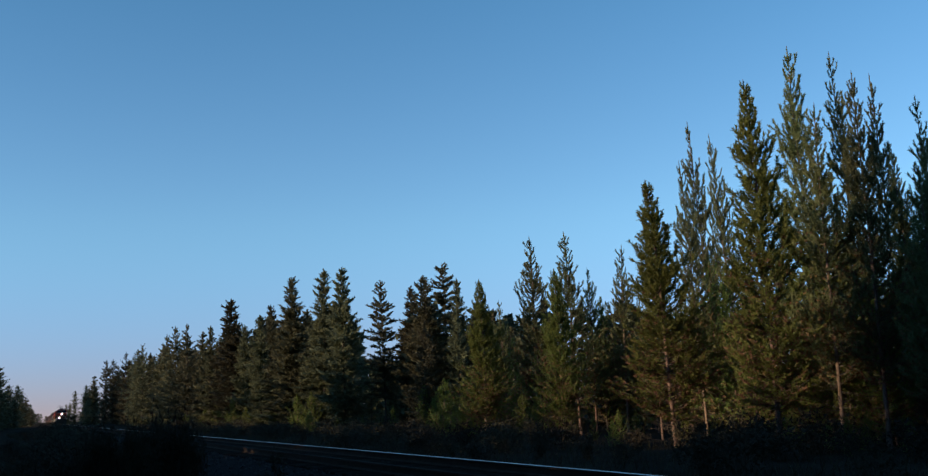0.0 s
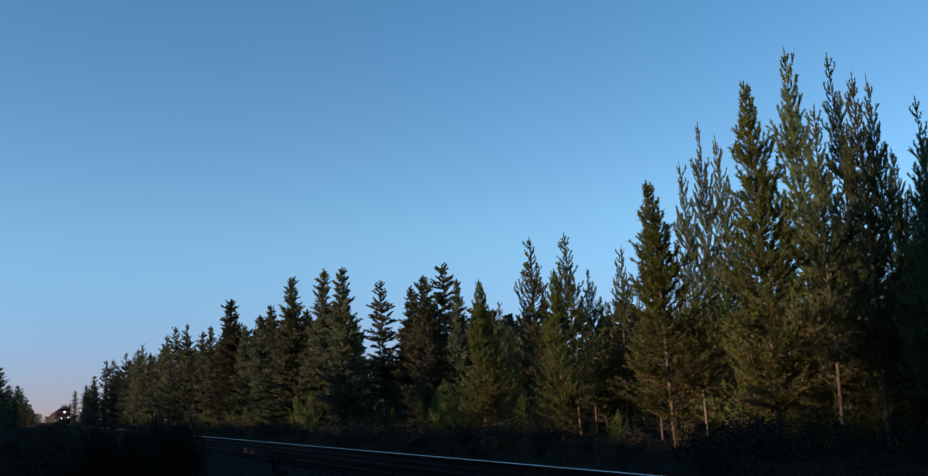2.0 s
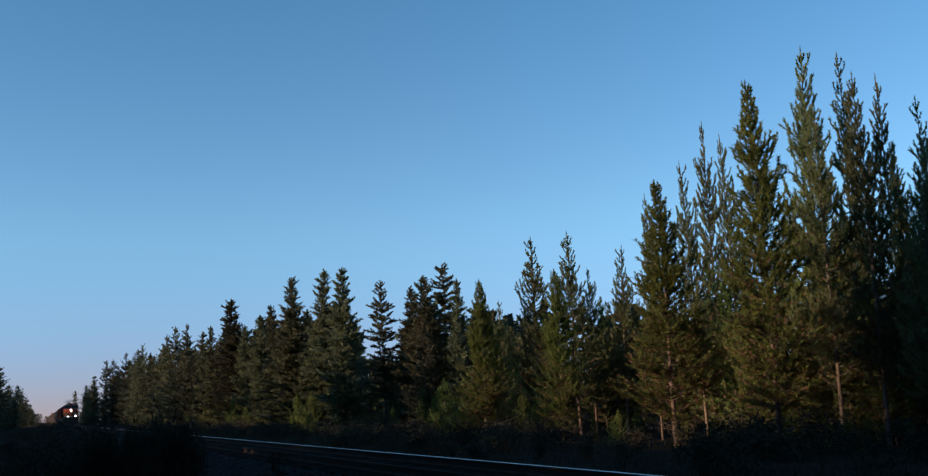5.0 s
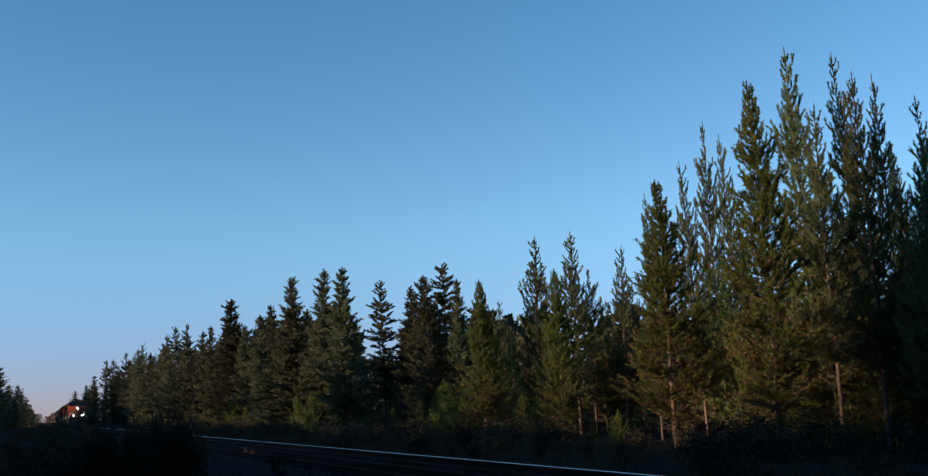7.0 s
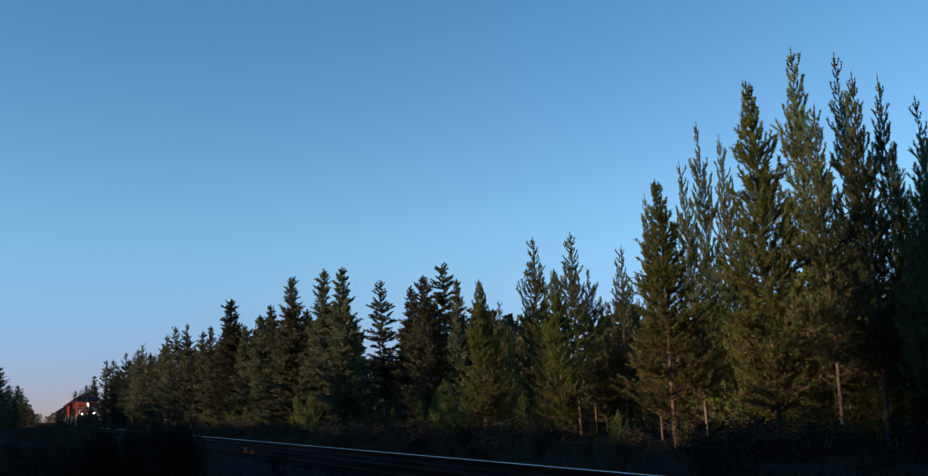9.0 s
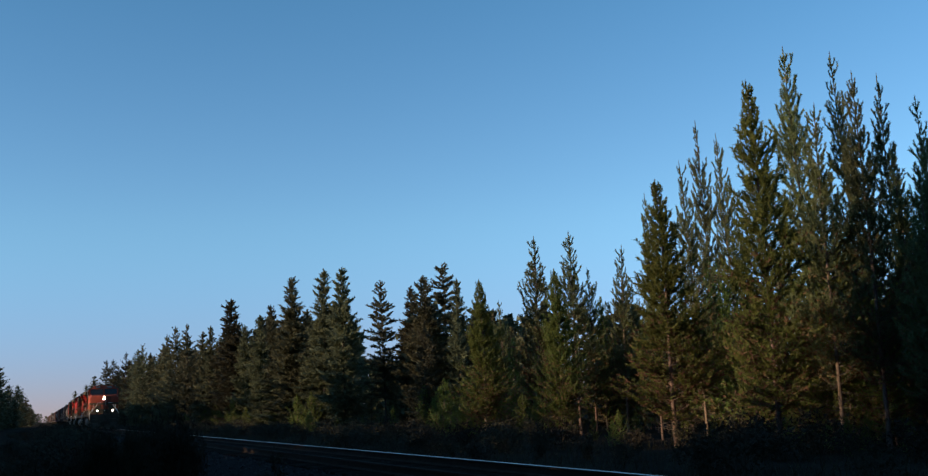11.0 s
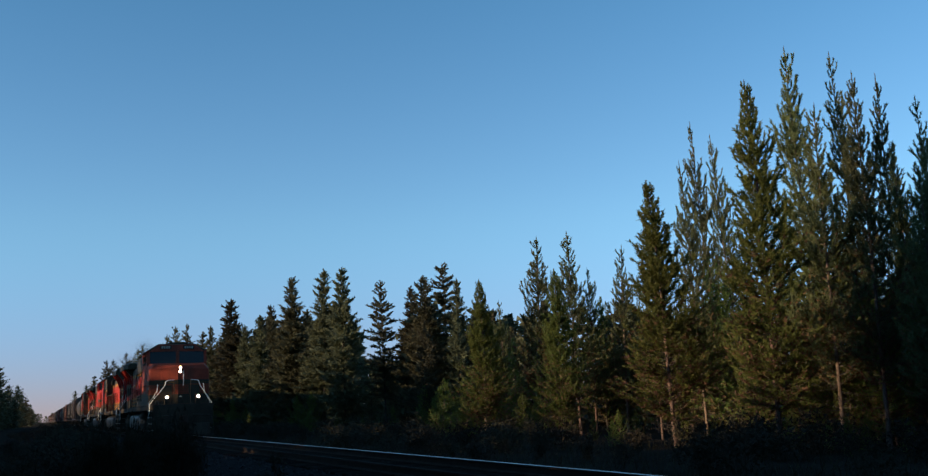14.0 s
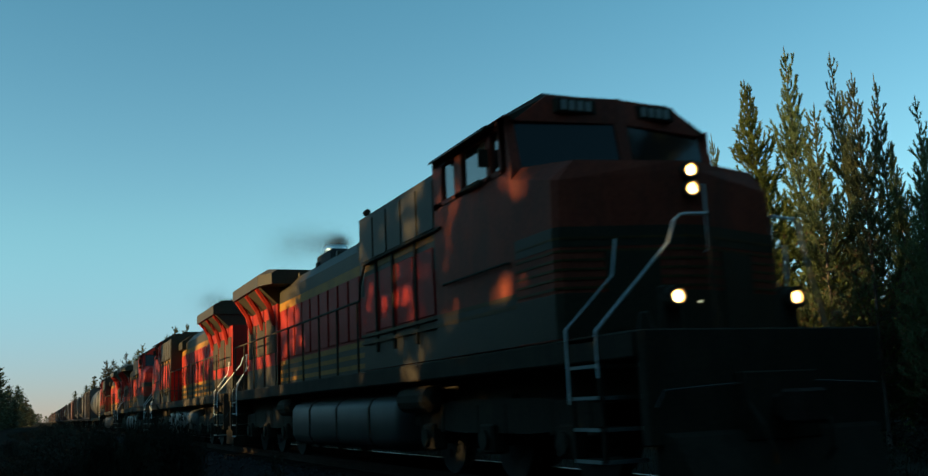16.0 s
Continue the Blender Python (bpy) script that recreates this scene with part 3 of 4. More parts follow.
    for i in range(36):
        spots.append((rng.uniform(-24, -16), 225 + 3.6 * i, rng.uniform(14, 17)))
    for i in range(280):
        spots.append((-11.5 + rng.uniform(-2, 2), -6 + 1.28 * i, rng.uniform(3.8, 5.0)))
    for i in range(12):
        spots.append((rng.uniform(-22, -9), rng.uniform(-22, 5), rng.uniform(10, 15)))
    for i in range(17):
        spots.append((rng.uniform(-14, -9), 2 + 1.25 * i + rng.uniform(-0.4, 0.4), rng.uniform(9.8, 12.6)))
    # single unseen trees, placed to shade the nose and the right-hand pines
    spots += [(-10.5, 9.3, 9.5), (-11.0, 19.5, 15.5), (-10.0, 20.4, 15.0), (-12.5, 21.2, 16.0), (-9.5, 18.6, 14.0), (-8.6, 18.9, 6.2), (-8.8, 20.0, 6.4)]
    for y in (40.5, 62, 64.5, 67, 70, 73, 76):
        spots.append((rng.uniform(-17, -14), y, rng.uniform(9.0, 11.5)))
    for i in range(46):
        spots.append((rng.uniform(-8.5, -7.5), 8 + 1.2 * i, rng.uniform(2.5, 3.0)))
    for i in range(9):
        spots.append((rng.uniform(-14, -10), rng.uniform(20, 28), rng.uniform(5.4, 6.8)))
    for i in range(12):
        spots.append((rng.uniform(-20, -14), rng.uniform(32, 70), rng.uniform(8.5, 12)))
    # unseen trees added behind and beside the camera, to block sky light
    for i in range(110):
        x = -30 + 65 * (i % 55) / 55
        spots.append((x, -9 - abs(rng.normal(0, 7)) - (14 if abs(x - TRACK_X) < 4 else 0), rng.uniform(13, 18)))
    for i in range(12):
        spots.append((rng.uniform(-9, -3.5), rng.uniform(-9, 3), rng.uniform(10, 15)))
    for i in range(34):
        x = rng.uniform(11, 34)
        spots.append((x, rng.uniform(-9, 0.55 * x - 3), rng.uniform(9, 14)))
    V, F, M, b = [], [], [], 0
    for i, (x, y, h) in enumerate(spots):
        trunk, crown, full = far[i % 3] if h > 5 and 2 < y < 24 and x < 0 else shade[i % 3]
        a, k = rng.uniform(0, 6.283), h / full
        wide = 2.2 if h < 5 else 1.2
        turn = np.array(((math.cos(a) * wide, -math.sin(a) * wide, 0), (math.sin(a) * wide, math.cos(a) * wide, 0), (0, 0, 1))) * k
        for me in (trunk, crown):
            co = np.zeros(3 * len(me.vertices))
            me.vertices.foreach_get("co", co)
            V.append(co.reshape(-1, 3) @ turn.T + np.array((x, y, GROUND_Z)))
            F += [tuple(b + q for q in p.vertices) for p in me.polygons]
            M += [1 if me is trunk else p.material_index for p in me.polygons]
            b += len(me.vertices)
    woods = np_mesh("woods", np.concatenate(V), F, NEEDLES_DARK)
    woods.materials.append(BARK_DARK)
    woods.polygons.foreach_set("material_index", M)
    tagged(new("woods", woods), "dark conifer woods, mostly unseen, placed to shade the railway", "woods", kind="stuff")
    return grove


# ---------------------------------------------------------------- brush
def shrub_meshes(seed, height, width, stems, leaf, count):
    """Stems and leaves of one open shrub."""
    rng = np.random.default_rng(seed)
    bm = bmesh.new()
    V = []
    for s in range(stems):
        a, out = rng.uniform(0, 6.283), rng.uniform(0.1, 1.0)
        top = np.array((math.cos(a) * out * width / 2, math.sin(a) * out * width / 2, height * rng.uniform(0.6, 1.0) * (1 - 0.35 * out * out)))
        midp = top * np.array((0.35, 0.35, 0.55)) + rng.normal(0, 0.04, 3)
        tube([(0.05 * math.cos(a), 0.05 * math.sin(a), -0.1), tuple(midp), tuple(top)], [0.016, 0.010, 0.003], 4, bm)
        for k in range(count):
            t = rng.uniform(0.25, 1.05)
            p = (midp * (1 - t) + top * t if t > 0.4 else midp * t / 0.4) + rng.normal(0, 0.09, 3) * width
            if p[2] < 0.03:
                continue
            d, w = rng.normal(0, 1, 3) + (0, 0, 0.6), rng.normal(0, 1, 3)
            d, w = d / np.linalg.norm(d) * leaf * rng.uniform(0.6, 1.3), w / np.linalg.norm(w) * leaf * 0.24
            V += [p - w, p + w, p + d]
    me = bpy.data.meshes.new("shrub_stems")
    bm.to_mesh(me)
    bm.free()
    me.materials.append(TWIG)
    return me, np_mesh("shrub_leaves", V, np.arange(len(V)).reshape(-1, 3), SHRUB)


def build_brush():
    kinds = [shrub_meshes(200 + i, 1.0, 1.3 + 0.2 * i, 16, 0.125, 40) for i in range(4)]
    thicket = shrub_meshes(260, 1.0, 1.3, 30, 0.10, 90)
    weed = shrub_meshes(230, 1.0, 0.35, 9, 0.07, 34)

    def set_bush(meshes, x, y, h, wide=1.0, turn=0.0, label="low grey-green shrub in shade beside the track", name="shrub"):
        root = new(name)
        root.matrix_world = Matrix.LocRotScale((x, y, ground_at(x, y)), Euler((0, 0, turn)), (h * wide, h * wide, h))
        for nm, me in zip(("stem", "foliage"), meshes):
            o = new(nm, me)
            o.parent = root
        tagged(root, label, "shrub", "shrubs beside the track")
    rng = np.random.default_rng(21)
    for i in range(150):
        y = 10 + 120 * (i / 150) ** 1.5
        x = rng.uniform(10.6, float(np.interp(y, (0, 40, 130), (21.5, 21.5, 17.5))))
        set_bush(kinds[i % 4], x, y, rng.uniform(0.45, 1.15) * (0.5 if y < 15 else 1.0), rng.uniform(0.9, 1.4), rng.uniform(0, 6))
    # this side of the line
    for i in range(40):
        y = 16 + 120 * (i / 40) ** 1.5
        set_bush(kinds[i % 4], rng.uniform(-2.5, 2.6) if y > 45 else rng.uniform(-2, 0.2), y, rng.uniform(0.4, 0.9), rng.uniform(0.9, 1.4), rng.uniform(0, 6))
    for i in range(46):
        y = 20 + 150 * (i / 46) ** 1.3
        set_bush(kinds[i % 4], rng.uniform(0.3, 2.4), y, rng.uniform(0.85, 1.25), rng.uniform(0.9, 1.4), rng.uniform(0, 6))
    set_bush(thicket, 2.05, 16.5, 1.44, 0.50, 0.4)
    set_bush(thicket, 1.85, 18.0, 1.50, 0.50, 2.4)
    set_bush(thicket, 2.35, 18.6, 1.45, 0.5, 3.4)
    set_bush(thicket, 1.42, 17.2, 1.47, 0.30, 1.1)
    set_bush(thicket, 1.02, 17.5, 1.44, 0.45, 4.0)
    set_bush(weed, 2.35, 10.6, 1.25, 0.7, 1.0, "tall thin dark weed beside the track", "weed")
    # grass
    n = 26000
    P = np.stack([rng.uniform(-7, 21, n), 3 + 75 * rng.random(n) ** 1.6, np.zeros(n)], 1)
    P = P[np.abs(P[:, 0] - TRACK_X) > 3.0]
    P[:, 2] = [ground_at(x, y) - 0.02 for x, y in P[:, :2]]
    n = len(P)
    clump = rng.normal(0, 1, (n, 3)) * (0.12, 0.12, 0)
    tall = rng.uniform(0.12, 0.42, (n, 1))
    a = rng.uniform(0, 6.283, n)
    w = np.stack([np.cos(a), np.sin(a), np.zeros(n)], 1) * 0.011
    V = np.stack([P - w, P + w, P + clump + np.array((0, 0, 1)) * tall], 1).reshape(-1, 3)
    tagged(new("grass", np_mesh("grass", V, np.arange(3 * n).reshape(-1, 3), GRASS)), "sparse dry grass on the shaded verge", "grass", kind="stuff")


# ---------------------------------------------------------------- train
def ring(y, pts):
    """A closed cross-section at y, given by its right half from the bottom up."""
    return [(x, y, z) for x, z in pts] + [(-x, y, z) for x, z in pts[::-1]]


def bezel(centre, inner, outer, depth):
    """A short open ring that faces forward, with its back end at the centre."""
    x, y, z = centre
    bm = bmesh.new()
    rows = [(y, outer), (y - depth, outer), (y - depth, inner), (y, inner)]
    loft([[(x + r * math.cos(a), yy, z + r * math.sin(a)) for a in (2 * math.pi * k / 20 for k in range(20))] for yy, r in rows], bm, caps=False)
    return bm


def arc_rail(path, r=0.02):
    return tube(path, r, 6)


def build_locomotive(name, label, lit, dark_nose=True):
    loco = new(name)
    tagged(loco, label, "locomotive", "locomotives of the freight train")
    # frame
    part("underframe", boxes((-1.5, 1.5, -0.30, 20.7, 1.36, 1.62), (-0.9, 0.9, 0.2, 20.2, 0.95, 1.36), bevel=0.02), BLACK, loco)
    # nose: front ring, shoulder ring, windscreen foot
    band, nose_band = 2.18, 2.86
    # the leader's front takes the shade-toned orange, the other engines the plain one
    front = SHADED_ORANGE if lit else ORANGE
    low = [ring(0.60, [(0.13, 1.625), (0.13, nose_band)]), ring(1.02, [(1.44, 1.625), (1.445, nose_band)]), ring(1.10, [(1.49, 1.625), (1.492, nose_band)]), ring(1.98, [(1.5, 1.625), (1.5, nose_band)])]
    part("nose_lower", loft(low), front, loco, "orange lower nose")

    def nose_band_at(name, z0, z1, mat, proud, label):
        st = [ring(0.60 - proud, [(0.13, z0), (0.13, z1)]), ring(1.02 - proud, [(1.44 + proud, z0), (1.443 + proud, z1)]), ring(1.10, [(1.492 + proud, z0), (1.493 + proud, z1)]), ring(1.99, [(1.50 + proud, z0), (1.50 + proud, z1)])]
        part(name, loft(st), mat, loco, label)
    nose_band_at("nose_band", 2.62, 2.84, GREEN, 0.004, "dark green band round the nose")
    nose_band_at("nose_band", 1.64, 2.12, GREEN, 0.004, "dark green band round the nose")
    for z in (2.16, 2.26, 2.36, 2.46, 2.56, 2.70):
        nose_band_at("nose_stripe", z, z + 0.028, YELLOW_DARK, 0.008, "thin yellow stripe")
    up = [ring(0.60, [(0.13, nose_band), (0.13, 3.46), (0.10, 3.56)]), ring(1.02, [(1.445, nose_band), (1.43, 3.36), (1.22, 3.60)]), ring(1.10, [(1.492, nose_band), (1.48, 3.38), (1.24, 3.61)]), ring(1.98, [(1.5, nose_band), (1.5, 3.58), (1.36, 3.74)])]
    nose = part("nose", loft(up), front, loco, "orange nose with a ridge down its middle")
    for sx in (-1, 1):
        a, b = (sx * 0.42, 0.688), (sx * 0.98, 0.868)
        door = [[(x, y - 0.012, z) for (x, y), z in ((a, 1.72), (b, 1.72), (b, 2.56), (a, 2.56))], [(x, y + 0.01, z) for (x, y), z in ((a, 1.72), (b, 1.72), (b, 2.56), (a, 2.56))]]
        part("nose_door", loft(door), GREEN, nose, "dark green nose door")
    part("grab_iron", tube([(0.13, 0.62, 3.30), (0.13, 0.53, 3.28), (0.13, 0.53, 2.56), (0.13, 0.62, 2.54)], 0.014, 6), WHITE, nose, "white vertical grab iron")
    if lit:
        part("marker_light", disc((0.0, 0.59, 1.99), (0, -1, 0), 0.016, 0.03, 10), LAMP_SMALL, nose, "small glowing marker light")
    # cab
    cab_low = [ring(1.98, [(1.5, 1.625), (1.5, 3.72)]), ring(4.45, [(1.5, 1.625), (1.5, 3.72)])]
    cab = part("cab", loft(cab_low), front, loco, "orange cab")
    for z in (2.06, 2.18):
        part("cab_stripe", boxes((-1.506, 1.506, 1.99, 7.9, z, z + 0.05)), YELLOW_DARK, cab, "thin yellow stripe")
    part("cab_skirt", boxes((-1.503, 1.503, 1.985, 4.45, 1.63, band)), GREEN, cab, "dark green lower cab side")
    for sx in (-1, 1):
        part("cab_grab", tube([(sx * 1.5, 2.12, 2.61), (sx * 1.545, 2.16, 2.61), (sx * 1.545, 4.1, 2.61), (sx * 1.5, 4.14, 2.61)], 0.016, 6), BLACK, cab)
    # window storey: pillars, then roof
    for sx in (-1, 1):
        pil = bmesh.new()
        a, b = sorted((sx * 1.5, sx * 1.40))
        box(pil, a, b, 2.10, 2.30, 3.72, 4.40), box(pil, a, b, 2.53, 2.66, 3.72, 4.40), box(pil, a, b, 3.44, 3.69, 3.72, 4.40), box(pil, a, b, 4.14, 4.45, 3.72, 4.40), box(pil, a, b, 2.10, 4.45, 4.28, 4.42), box(pil, a, b, 2.10, 4.45, 3.70, 3.78)
        loft([[(sx * 1.5, 1.98, 3.72), (sx * 1.36, 1.98, 3.72), (sx * 1.36, 2.14, 4.36), (sx * 1.5, 2.14, 4.36)], [(sx * 1.5, 2.2, 3.72), (sx * 1.36, 2.2, 3.72), (sx * 1.36, 2.3, 4.36), (sx * 1.5, 2.3, 4.36)]], pil)
        part("window_frame", pil, front, cab)
    pil = bmesh.new()
    loft([[(-0.08, 1.74, 3.66), (0.08, 1.74, 3.66), (0.08, 1.88, 4.36), (-0.08, 1.88, 4.36)], [(-0.08, 2.05, 3.66), (0.08, 2.05, 3.66), (0.08, 2.2, 4.36), (-0.08, 2.2, 4.36)]], pil)
    part("centre_post", pil, front, cab)
    for sx in (-1, 1):
        a, b = sorted((sx * 0.085, sx * 1.355))
        ya, yb = (2.0, 1.78) if sx < 0 else (1.78, 2.0)
        ws = loft([[(a, ya, 3.70), (b, yb, 3.70), (b, yb + 0.14, 4.37), (a, ya + 0.14, 4.37)], [(a, ya + 0.02, 3.70), (b, yb + 0.02, 3.70), (b, yb + 0.16, 4.37), (a, ya + 0.16, 4.37)]])
        part("windscreen", ws, GLASS, cab, "dark windscreen pane")
        a, b = sorted((sx * 1.46, sx * 1.44))
        for y0, y1 in ((2.30, 2.53), (2.66, 3.44), (3.69, 4.14)):
            part("side_window", boxes((a, b, y0, y1, 3.78, 4.28)), SIDE_GLASS, cab, "cab side window that mirrors the sky")
        part("arm_rest", boxes(tuple(sorted((sx * 1.50, sx * 1.58))) + (2.75, 3.35, 3.70, 3.77), bevel=0.02), BLACK, cab)
        part("window_visor", loft([[(sx * 1.5, 2.35, 4.36), (sx * 1.66, 2.35, 4.30), (sx * 1.66, 2.35, 4.33), (sx * 1.5, 2.35, 4.40)], [(sx * 1.5, 4.2, 4.36), (sx * 1.66, 4.2, 4.30), (sx * 1.66, 4.2, 4.33), (sx * 1.5, 4.2, 4.40)]]), GREEN, cab)
        part("mirror", boxes(tuple(sorted((sx * 1.50, sx * 1.64))) + (2.58, 2.61, 3.88, 4.12), bevel=0.01), BLACK, cab)
    brow = [ring(2.10, [(1.5, 4.38), (0.92, 4.70)]), ring(2.16, [(1.52, 4.40), (0.93, 4.76)]), ring(4.45, [(1.52, 4.40), (0.93, 4.76)])]
    roof = part("cab_roof", loft(brow), GREEN, loco, "dark green cab roof")
    brow_bm = bmesh.new()
    for sx in (-1, 1):
        loft([[(0, 1.88, 4.355), (sx * 1.38, 2.09, 4.355), (sx * 0.92, 2.05, 4.70), (0, 1.94, 4.70)], [(0, 2.13, 4.355), (sx * 1.38, 2.14, 4.355), (sx * 0.92, 2.14, 4.72), (0, 2.14, 4.72)]], brow_bm)
    bmesh.ops.recalc_face_normals(brow_bm, faces=brow_bm.faces)
    part("brow", brow_bm, front, roof, "orange brow over the windscreen")
    for sx in (-0.58, 0.58):
        nb = part("number_board", boxes((sx - 0.28, sx + 0.28, 1.93, 2.09, 4.47, 4.65), bevel=0.01), BLACK, roof, "black number board")
        for k in range(4):
            part("number_bar", boxes((sx - 0.22 + 0.115 * k, sx - 0.14 + 0.115 * k, 1.918, 1.93, 4.50, 4.62)), DIGIT, nb, "dull white digit bar")
    part("antenna_frame", tube([(-0.35, 2.6, 4.76), (-0.35, 2.6, 4.86), (0.05, 2.6, 4.87), (0.05, 2.6, 4.76)], 0.012, 6), BLACK, roof)
    part("horn", tube([(0.35, 2.9, 4.82), (0.35, 2.5, 4.82), (0.35, 2.42, 4.82)], [0.03, 0.035, 0.07], 10), BLACK, roof)
    part("horn", tube([(0.5, 2.9, 4.80), (0.5, 2.6, 4.80), (0.5, 2.5, 4.80)], [0.03, 0.035, 0.07], 10), BLACK, roof)
    part("roof_antenna", loft([ring(2.5, [(0.45, 4.76), (0.40, 4.84)]), ring(3.6, [(0.45, 4.76), (0.40, 4.84)])]), GREEN, roof)
    # wide equipment body behind the cab
    aux = [ring(4.45, [(1.46, 2.9), (1.46, 4.26), (0.9, 4.56)]), ring(8.05, [(1.46, 2.9), (1.46, 4.26), (0.9, 4.56)])]
    body = part("equipment_body", loft(aux), GREEN, loco, "dark green equipment body behind the cab")
    part("body_panel", boxes((-1.45, 1.45, 4.46, 7.9, 1.63, 3.35), bevel=0.02), ORANGE, body, "orange side panels")
    part("body_skirt", boxes((-1.462, 1.462, 4.47, 7.89, 1.635, 2.18)), GREEN, body, "dark green lower side")
    part("body_stripe", boxes((-1.468, 1.468, 4.47, 7.89, 3.30, 3.40)), YELLOW, body, "yellow stripe")
    for i in range(5):
        y = 4.55 + i * 0.69
        for sx in (-1.467, 1.467):
            part("upper_door", boxes((sx - 0.010, sx + 0.010, y, y + 0.6, 3.48, 4.18), bevel=0.006), GREEN, body)
    for sx in (-1.30, 1.30):
        part("corner_lamp", disc((sx, 8.08, 4.42), (0, 1, 0), 0.055, 0.12, 12), BLACK, body)
    for y in (5.2, 6.6):
        part("roof_hatch", boxes((-0.7, 0.7, y, y + 0.9, 4.555, 4.60), bevel=0.015), GREEN, body)
    for i in range(4):
        y = 4.62 + i * 0.82
        for sx in (-1.462, 1.462):
            part("panel_door", boxes((sx - 0.013, sx + 0.013, y, y + 0.7, 2.26, 3.22), bevel=0.008), ORANGE, body)
    for y in (5.27, 6.28, 7.1):
        for sx in (-1.48, 1.48):
            part("door_post", boxes((sx - 0.02, sx + 0.02, y, y + 0.07, 1.9, 3.42), bevel=0.008), BLACK, body, "black door post")
    for sx in (-1.482, 1.482):
        part("door_header", boxes((sx - 0.02, sx + 0.02, 4.47, 7.85, 3.41, 3.455), bevel=0.006), BLACK, body)
    # long hood
    hood = part("long_hood", loft([ring(7.9, [(0.98, 2.18), (0.98, 3.62)]), ring(16.3, [(0.98, 2.18), (0.98, 3.62)])]), ORANGE, loco, "orange engine hood")
    part("hood_skirt", boxes((-0.985, 0.985, 7.9, 16.3, 1.63, 2.2)), GREEN, hood, "dark green hood foot")
    part("hood_roof", loft([ring(7.9, [(0.985, 3.62), (0.985, 3.98), (0.66, 4.32)]), ring(16.3, [(0.985, 3.62), (0.985, 3.98), (0.66, 4.32)])]), GREEN, hood, "dark green hood roof")
    part("hood_stripe", boxes((-0.99, 0.99, 7.9, 16.3, 3.50, 3.70)), YELLOW, hood, "broad yellow stripe")
    for z0, z1 in ((1.74, 1.83), (1.94, 2.03), (2.14, 2.25)):
        part("hood_stripe", boxes((-0.99, 0.99, 7.9, 16.3, z0, z1)), YELLOW, hood, "yellow stripe")
    first = part("hood_door", boxes((-0.018, 0.018, 0, 0.62, 2.3, 3.5), bevel=0.01), ORANGE, hood)
    first.location = (-0.995, 8.1, 0)
    for i in range(1, 22):
        o = new("hood_door", first.data)
        o.parent, o.location = hood, (-0.995 if i < 11 else 0.995, 8.1 + (i % 11) * 0.74, 0)
    part("exhaust_pipe", boxes((-0.5, 0.5, 13.2, 14.5, 4.25, 4.66), bevel=0.05), SOOT, hood, "sooty exhaust pipe")
    part("pipe_rim", tube([(-0.12, 14.1, 4.60), (-0.12, 14.1, 4.80), (-0.12, 14.1, 4.86)], [0.30, 0.29, 0.26], 20), BARE_METAL, hood, "bright bare metal pipe rim", True)
    for k in range(6):
        part("roof_hatch", boxes((-0.55, 0.55, 8.3 + k * 0.8, 8.95 + k * 0.8, 4.315, 4.36), bevel=0.012), GREEN, hood)
    for k in range(5):
        part("lifting_lug", boxes((-0.70, -0.62, 8.6 + k * 1.7, 8.75 + k * 1.7, 4.28, 4.40), bevel=0.01), GREEN, hood)
    part("dynamic_brake_housing", loft([ring(8.0, [(1.15, 3.75), (1.15, 4.05), (0.8, 4.3)]), ring(9.2, [(1.15, 3.75), (1.15, 4.05), (0.8, 4.3)])]), GREEN, hood)
    # radiator end with overhanging wings
    rad = part("radiator_body", loft([ring(16.3, [(1.05, 1.63), (1.05, 3.75)]), ring(20.15, [(1.05, 1.63), (1.05, 3.75)])]), ORANGE, loco, "orange radiator compartment")
    part("radiator_skirt", boxes((-1.056, 1.056, 16.3, 20.155, 1.64, 2.18)), GREEN, rad, "dark green lower side")
    flare = loft([ring(16.3, [(1.05, 3.72), (1.50, 4.14)]), ring(19.6, [(1.05, 3.72), (1.50, 4.14)])])
    part("wing_flare", flare, GREEN, rad)
    part("radiator_wing", loft([ring(15.6, [(1.35, 4.14), (1.35, 4.40), (1.2, 4.50)]), ring(16.2, [(1.57, 4.14), (1.57, 4.42), (1.3, 4.58)]), ring(19.65, [(1.57, 4.14), (1.57, 4.42), (1.3, 4.58)])]), GREEN, rad, "dark green overhanging radiator wing")
    for y in (16.6, 18.0, 19.4):
        for sx in (-1, 1):
            part("wing_brace", arc_rail([(sx * 1.06, y, 3.2), (sx * 1.2, y, 3.7), (sx * 1.5, y, 4.13)], 0.075), ORANGE, rad)
    for y in (16.55, 17.75, 18.95):
        part("radiator_grille", boxes((-1.075, 1.075, y, y + 1.0, 2.5, 3.4), bevel=0.01), BLACK, rad, "black intake grille")
    # fuel tank
    tank = []
    for y, s in ((6.6, 0.94), (6.75, 1.0), (13.5, 1.0), (13.65, 0.94)):
        tank.append([(1.42 * s * math.copysign(abs(math.cos(a)) ** 0.45, math.cos(a)), y, 0.76 + 0.52 * s * math.copysign(abs(math.sin(a)) ** 0.6, math.sin(a))) for a in (2 * math.pi * k / 20 for k in range(20))])
    tank = [[(max(-1.36, min(1.36, x)), y, max(0.3, z)) for x, y, z in r] for r in tank]
    ft = part("fuel_tank", loft(tank), SILVER, loco, "dusty grey fuel tank", True)
    for y in (8.0, 10.0, 12.0):
        part("tank_strap", loft([[(x * 1.01, y + dy, z) for x, _, z in tank[1]] for dy in (0, 0.08)]), BLACK, ft)
